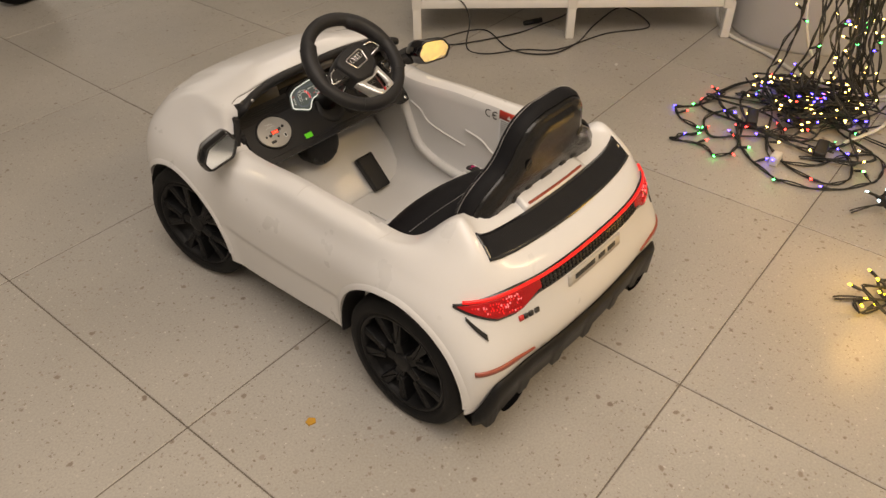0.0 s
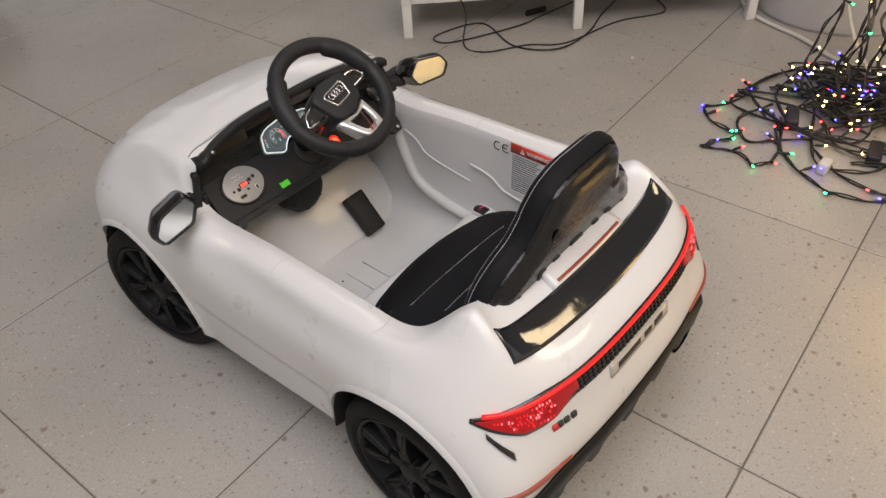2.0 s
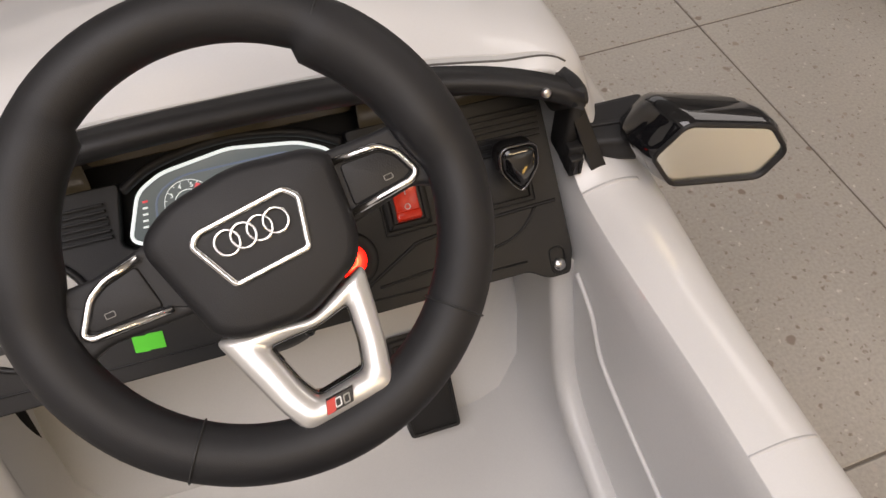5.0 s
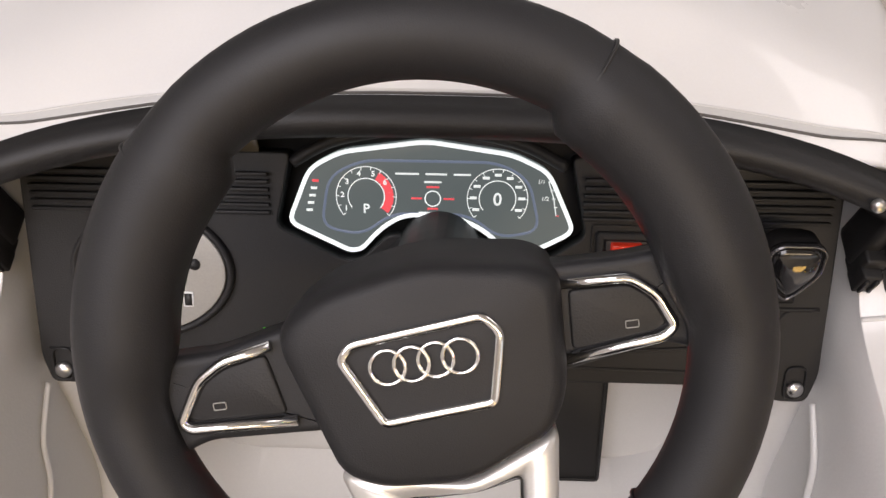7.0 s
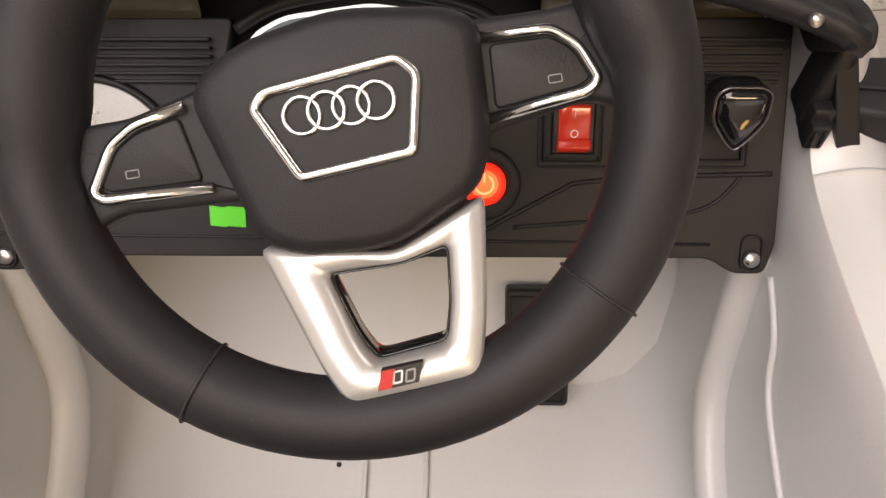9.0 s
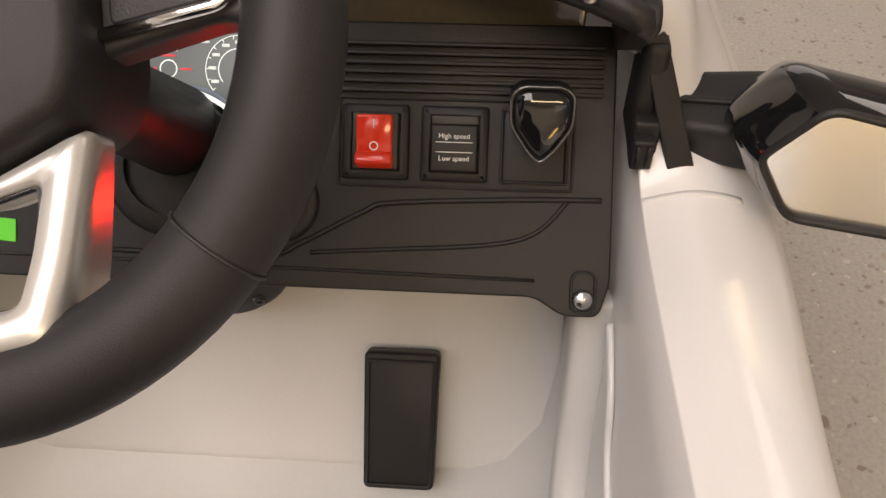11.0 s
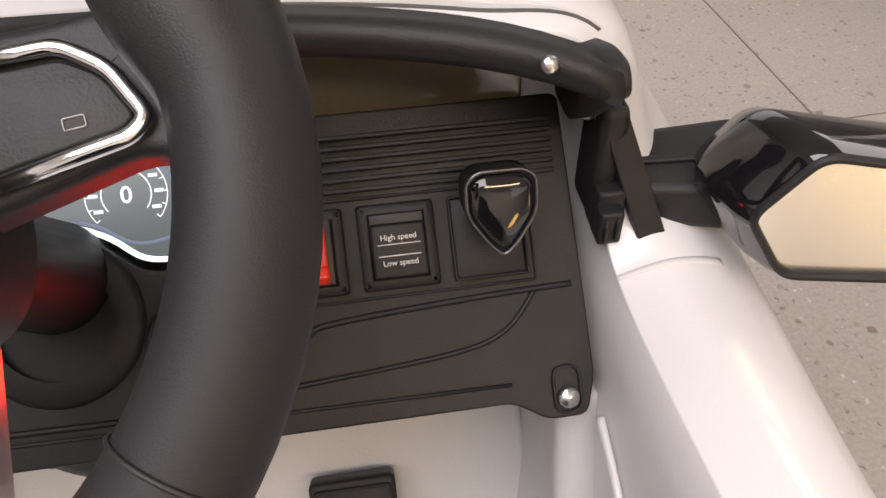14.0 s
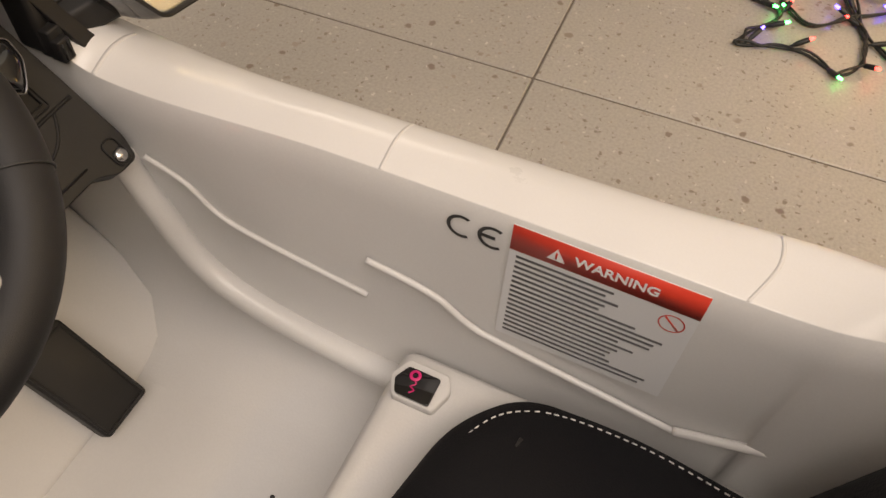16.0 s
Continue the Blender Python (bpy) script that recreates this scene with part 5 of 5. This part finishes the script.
tagged(ceil, "white plastered hall ceiling", "ceiling", kind="structure")

# ---- white rack with its cables ----
rack = thing("rack", "white painted metal rack with tapered feet on the floor", "rack", where=(0, 0, 0))
A, B = Vector((0.885, 1.045, 0)), Vector((1.548, 0.302, 0))
along = (B - A).normalized()
back = Vector((-along.y, along.x, 0))
RK = Matrix(((along.x, back.x, 0, A.x), (along.y, back.y, 0, A.y), (0, 0, 1, 0), (0, 0, 0, 1)))
LEN = (B - A).length
for x in (0.0, LEN / 2, LEN):
    for y in (0.0, 0.42):
        part("rack_leg", joined(box(x, y, 0.55, 0.030, 0.030, 0.90, 0.002), moved(box(0, 0, 0, 0.030, 0.030, 0.12, 0.003), Matrix.Translation((x + (0.01 if x > 0.9 else 0), y, 0.06)) @ Matrix.Diagonal((0.9, 0.9, 1, 1)))), PAINT, rack, turn=RK)
for z in (0.115, 0.55, 0.98):
    part("rack_shelf", joined(box(LEN / 2, 0.0, z, LEN - 0.031, 0.022, 0.024, 0.002), box(LEN / 2, 0.42, z, LEN - 0.031, 0.022, 0.024, 0.002), box(LEN / 2, 0.21, z + 0.006, LEN - 0.04, 0.40, 0.012, 0.002)), PAINT, rack, turn=RK)
cab = thing("cable", "thin black cable lying in loops on the floor under the rack", "cable")


def floor_run(points, r, z=None):
    z = r if z is None else z
    return tube(spline([(x, y, z if len(p) == 0 else p[0]) for x, y, *p in points], 8), r, 7)


part("cord", moved(floor_run([(0.12, 0.02, 0.125), (0.15, -0.02, 0.122), (0.17, -0.03, 0.07), (0.16, -0.09, 0.006), (0.22, -0.13, 0.003), (0.34, -0.10, 0.003), (0.45, -0.10, 0.003), (0.62, 0.02, 0.003), (0.78, 0.08, 0.003), (0.72, 0.25, 0.003), (0.60, 0.10, 0.003), (0.52, -0.05, 0.005), (0.42, -0.14, 0.006), (0.30, -0.10, 0.003), (0.22, 0.06, 0.003), (0.08, -0.01, 0.003), (0.12, -0.06, 0.004), (0.32, 0.02, 0.005), (0.42, 0.10, 0.004), (0.50, 0.06, 0.06), (0.54, 0.02, 0.13)], 0.0024), RK), CABLE, cab)
part("plug", moved(tube([(0.36, 0.10, 0.008), (0.42, 0.13, 0.008)], 0.009, 8), RK), CABLE, cab)
scrap = tagged(new("paper_scrap", mesh_of("paper_scrap", *prism([(0, 0), (0.016, 0.004), (0.013, 0.012), (0.003, 0.010)], 0.0003, 0.0022), PALECABLE, False)), "tiny white paper scrap on the floor", "litter")
scrap.location = (1.13, 0.44, 0)
chip = tagged(new("leaf_scrap", mesh_of("leaf_scrap", *prism([(0, 0), (0.012, -0.004), (0.018, 0.004), (0.011, 0.013), (0.001, 0.010)], 0.0003, 0.0020), mat("ochre_scrap", (0.50, 0.26, 0.03), 0.6, 0, 0.1, 900), False)), "small ochre yellow scrap on the floor", "litter")
chip.location = (-0.395, 0.10, 0)

# ---- pale round pillar with a cable at its foot ----
pil = thing("pillar", "pale grey round pillar standing on the floor", "pillar", where=(1.80, 0.13, 0))
part("shaft", lathe([(0.0, 0.0), (0.235, 0.0), (0.24, 0.012), (0.24, 2.95), (0.0, 2.95)], 64), COLUMN, pil)
pc = thing("white_cable", "white cable lying round the pillar's foot", "cable")
part("cord", joined(floor_run([(1.95, 0.46), (1.75, 0.41), (1.58, 0.30), (1.50, 0.12), (1.42, -0.02), (1.40, -0.20), (1.55, -0.42)], 0.006), floor_run([(1.1, -0.25, 0.012), (1.25, -0.30, 0.02), (1.42, -0.26, 0.02), (1.30, -0.14, 0.03), (1.38, 0.02, 0.25), (1.45, 0.0, 0.75), (1.46, 0.0, 1.6)], 0.0045)), PALECABLE, pc)

# ---- strings of fairy lights ----
BULB = {
    "warm": glow("lit_warm_bulb", (1.0, 0.60, 0.15), 15.0, (0.6, 0.5, 0.3)),
    "blue": glow("lit_blue_bulb", (0.035, 0.028, 1.0), 24.0, (0.2, 0.2, 0.6)),
    "green": glow("lit_green_bulb", (0.008, 1.0, 0.16), 13.0, (0.1, 0.6, 0.2)),
    "red": glow("lit_red_bulb", (1.0, 0.035, 0.03), 13.0, (0.6, 0.1, 0.1)),
    "yellow": glow("lit_yellow_bulb", (1.0, 0.62, 0.03), 20.0, (0.6, 0.5, 0.1)),
    "white": glow("lit_cold_bulb", (0.45, 0.75, 1.0), 11.0, (0.6, 0.6, 0.6)),
}
BULBSHAPE = lathe([(0.0, 0.0140), (0.0012, 0.0134), (0.0021, 0.0110), (0.0022, 0.006), (0.0, 0.006)], 8)
BULBMESH = {c: mesh_of("bulb", *BULBSHAPE, m) for c, m in BULB.items()}
HOLDER = lathe([(0.0030, 0.007), (0.0036, 0.004), (0.0034, -0.008), (0.0022, -0.012)], 8)


def fairy_lights(label, points, colours, seed, step=0.055, wire=0.0021):
    """A wire through points, with short stalks that carry a holder and a bulb."""
    rnd = random.Random(seed)
    s = thing("string_light", label, "string light", "fairy lights")
    run = spline(points, 7)
    wires, holders, bulbs = [tube(run, wire, 5)], [], []
    twin = [p + Vector((0.004 * math.sin(k * 0.9), 0.004 * math.cos(k * 0.9), 0.003 + 0.002 * math.sin(k * 0.6))) for k, p in enumerate(run)]
    wires.append(tube(twin, wire * 0.9, 5))
    gone, k = 0.0, 0
    for a, b in zip(run, run[1:]):
        gone += (b - a).length
        if gone < step:
            continue
        gone = rnd.uniform(-0.012, 0.012)
        w = rnd.uniform(0, 2 * math.pi)
        d = Vector((math.cos(w), math.sin(w), rnd.uniform(0.05, 0.55))).normalized()
        tip = b + d * rnd.uniform(0.012, 0.026)
        tip.z = max(tip.z, 0.006)
        turn = Matrix.Translation(tip) @ d.to_track_quat("Z", "Y").to_matrix().to_4x4()
        wires.append(tube([b, tip], wire * 0.8, 4))
        holders.append(moved(HOLDER, turn))
        c = colours[k % len(colours)] if len(colours) > 2 else rnd.choice(colours)
        bulbs.append((c, turn))
        k += 1
    part("wire", joined(*wires, *holders), GREENWIRE, s)
    for c, turn in bulbs:
        ob = new("bulb", BULBMESH[c])
        ob.parent = s
        ob.matrix_world = turn
    return s


rnd = random.Random(11)
HEAP = Vector((1.20, -0.09, 0))
MIXED = ["warm", "blue", "green", "warm", "red", "blue"]
# strings that hang in a bundle down to the heap
for k in range(30):
    c = ["warm"] if k % 3 == 0 else (["warm", "blue"] if k % 3 == 1 else MIXED)
    base = Vector((rnd.gauss(0.05, 0.058), rnd.gauss(-0.05, 0.058), 0))
    pts = []
    for j in range(19):
        z = 1.75 - 0.095 * j
        wide = 0.85 + 0.5 * max(0, 1 - z / 0.35)
        pts.append(HEAP + Vector((base.x * wide + rnd.uniform(-0.024, 0.024), base.y * wide + rnd.uniform(-0.024, 0.024), max(z + rnd.uniform(-0.02, 0.02), 0.02 + rnd.uniform(0, 0.06)))))
    for j in range(3):
        w = rnd.uniform(0, 6.28)
        r = rnd.uniform(0.03, 0.17)
        pts.append(HEAP + Vector((r * math.cos(w), r * math.sin(w), rnd.uniform(0.006, 0.06))))
    fairy_lights("black wire of lit fairy lights hanging down to a heap", pts, c, 100 + k, 0.17, 0.0021)
# strings that sprawl over the floor round it
for k in range(4):
    w = 2.2 + 0.55 * k
    pts, r = [], 0.10
    for j in range(10):
        w += rnd.uniform(0.5, 1.3) * (1 if k % 2 else -1)
        r = 0.06 + 0.22 * rnd.uniform(0.0, 1.0)
        pts.append(HEAP + Vector((-0.05 + r * math.cos(w), -0.02 + r * math.sin(w), rnd.uniform(0.003, 0.022))))
    fairy_lights("tangled black wire of coloured fairy lights on the floor", pts, MIXED, 200 + k, 0.20)
fairy_lights("loop of black wire with red, green and blue lights", [(1.16, 0.10, 0.01), (1.06, 0.13, 0.004), (1.00, 0.17, 0.004), (0.95, 0.12, 0.004), (0.93, 0.06, 0.004), (0.87, 0.09, 0.004), (0.84, 0.10, 0.004), (0.855, 0.06, 0.004), (0.86, 0.02, 0.004), (0.84, -0.03, 0.004), (0.90, -0.05, 0.006), (0.98, -0.02, 0.004), (1.06, 0.02, 0.01)], ["red", "green", "blue", "red", "green"], 300, 0.045)
fairy_lights("loops of black wire with coloured lights on the floor", [(1.05, 0.0, 0.01), (0.93, -0.05, 0.004), (0.865, -0.12, 0.004), (0.835, -0.20, 0.004), (0.86, -0.28, 0.004), (0.93, -0.345, 0.004), (1.02, -0.37, 0.004), (1.10, -0.33, 0.005), (1.03, -0.27, 0.008), (0.94, -0.22, 0.006), (0.92, -0.13, 0.008), (1.03, -0.09, 0.012), (1.12, -0.16, 0.02)], ["red", "blue", "green", "blue", "warm"], 310, 0.10)
fairy_lights("loops of black wire with coloured lights on the floor", [(1.12, -0.05, 0.02), (0.98, -0.10, 0.008), (0.90, -0.20, 0.004), (0.90, -0.30, 0.006), (0.99, -0.31, 0.006), (1.07, -0.24, 0.008), (1.05, -0.15, 0.01), (0.96, -0.03, 0.008), (0.92, 0.03, 0.004), (1.00, 0.08, 0.006), (1.10, 0.04, 0.012)], ["blue", "warm", "red", "green"], 311, 0.11)
fairy_lights("bunched black wire of cold white fairy lights", [(0.80 + 0.07 * math.sin(2.3 * k) + 0.014 * k, -0.42 + 0.05 * math.cos(1.7 * k) - 0.004 * k, 0.012 + 0.02 * (k % 3)) for k in range(18)], ["white"], 301, 0.05)
fairy_lights("bunched black wire of yellow fairy lights", [(0.49 + 0.05 * math.sin(1.9 * k) + 0.008 * k, -0.49 + 0.045 * math.cos(2.6 * k) - 0.006 * k, 0.008 + 0.012 * (k % 3)) for k in range(16)], ["yellow"], 302, 0.045)
for n in range(3):
    fairy_lights("bunched black wire of yellow fairy lights", [(0.66 + 0.09 * n + 0.09 * math.sin(1.7 * k + n) + 0.010 * k, -0.82 - 0.05 * n + 0.08 * math.cos(2.3 * k + 2 * n), 0.010 + 0.022 * ((k + n) % 4)) for k in range(20)], ["yellow"], 320 + n, 0.05)
for k, (x, y, a) in enumerate(((1.06, -0.02, 20), (1.13, -0.12, 70), (1.26, -0.18, -30), (1.02, -0.22, 10))):
    ob = tagged(new("adapter", mesh_of("adapter", *box(0, 0, 0.014, 0.075, 0.030, 0.027, 0.006, 3), CABLE)), "small black adapter lying among the light wires", "adapter", "light adapters")
    ob.matrix_world = pose(x, y, 0, 0, 0, a)
plug = tagged(new("plug_box", mesh_of("plug_box", *box(0.905, -0.150, 0.015, 0.034, 0.022, 0.028, 0.004), PALECABLE)), "small white plug lying among the lights", "plug")

# ---- a second toy car, of which the front corner shows ----
other = thing("toy_car", "another white toy car with a dark skirt and black wheel", "toy car", where=(-0.30, 2.62, 0))
part("body", box(0, 0.05, 0.34, 0.95, 0.56, 0.34, 0.10, 5), WHITE, other)
part("skirt", box(0, 0.02, 0.165, 0.92, 0.57, 0.07, 0.02, 3), BLACK, other)
part("skirt_line", box(0, 0.02, 0.205, 0.945, 0.585, 0.012, 0.004, 2), CHROME, other)
for x in (-0.30, 0.48):
    for y in (-0.26, 0.34):
        part("wheel", lathe([(0.0, -0.035), (0.09, -0.04), (0.115, -0.035), (0.122, -0.015), (0.122, 0.015), (0.115, 0.035), (0.09, 0.04), (0.0, 0.03)], 40), RUBBER, other, turn=Matrix.Translation((x, y, 0.122)) @ pose(0, 0, 0, 90, 0, 0))

# ---- floor tiles: 0.6 m slabs, 2.6 degrees off the car's line ----
TILE = mesh_of("floor_tile", *box(0, 0, -0.004, 0.5972, 0.5972, 0.008, 0.0012, 1), TERRAZZO, False)
GRID = Matrix.Translation((-0.530, 0.251, 0)) @ pose(0, 0, 0, 0, 0, 2.6)
for i in range(-4, 10):
    for j in range(-5, 11):
        ob = new("floor_tile", TILE)
        ob.matrix_world = GRID @ Matrix.Translation((0.6 * i + 0.3, 0.6 * j + 0.3, 0))
        ob.parent = floor
# the floor beyond, to the walls
rest = []
for i in range(-7, 14):
    for j in range(-8, 14):
        c = GRID @ Vector((0.6 * i + 0.3, 0.6 * j + 0.3, 0))
        if not (-4 <= i < 10 and -5 <= j < 11) and -4 < c.x < 8 and -4 < c.y < 8:
            rest.append(moved(box(0, 0, -0.004, 0.5972, 0.5972, 0.008), GRID @ Matrix.Translation((0.6 * i + 0.3, 0.6 * j + 0.3, 0))))
tagged(part("floor_tile_rest", joined(*rest), TERRAZZO, floor, smooth=False), kind="stuff")
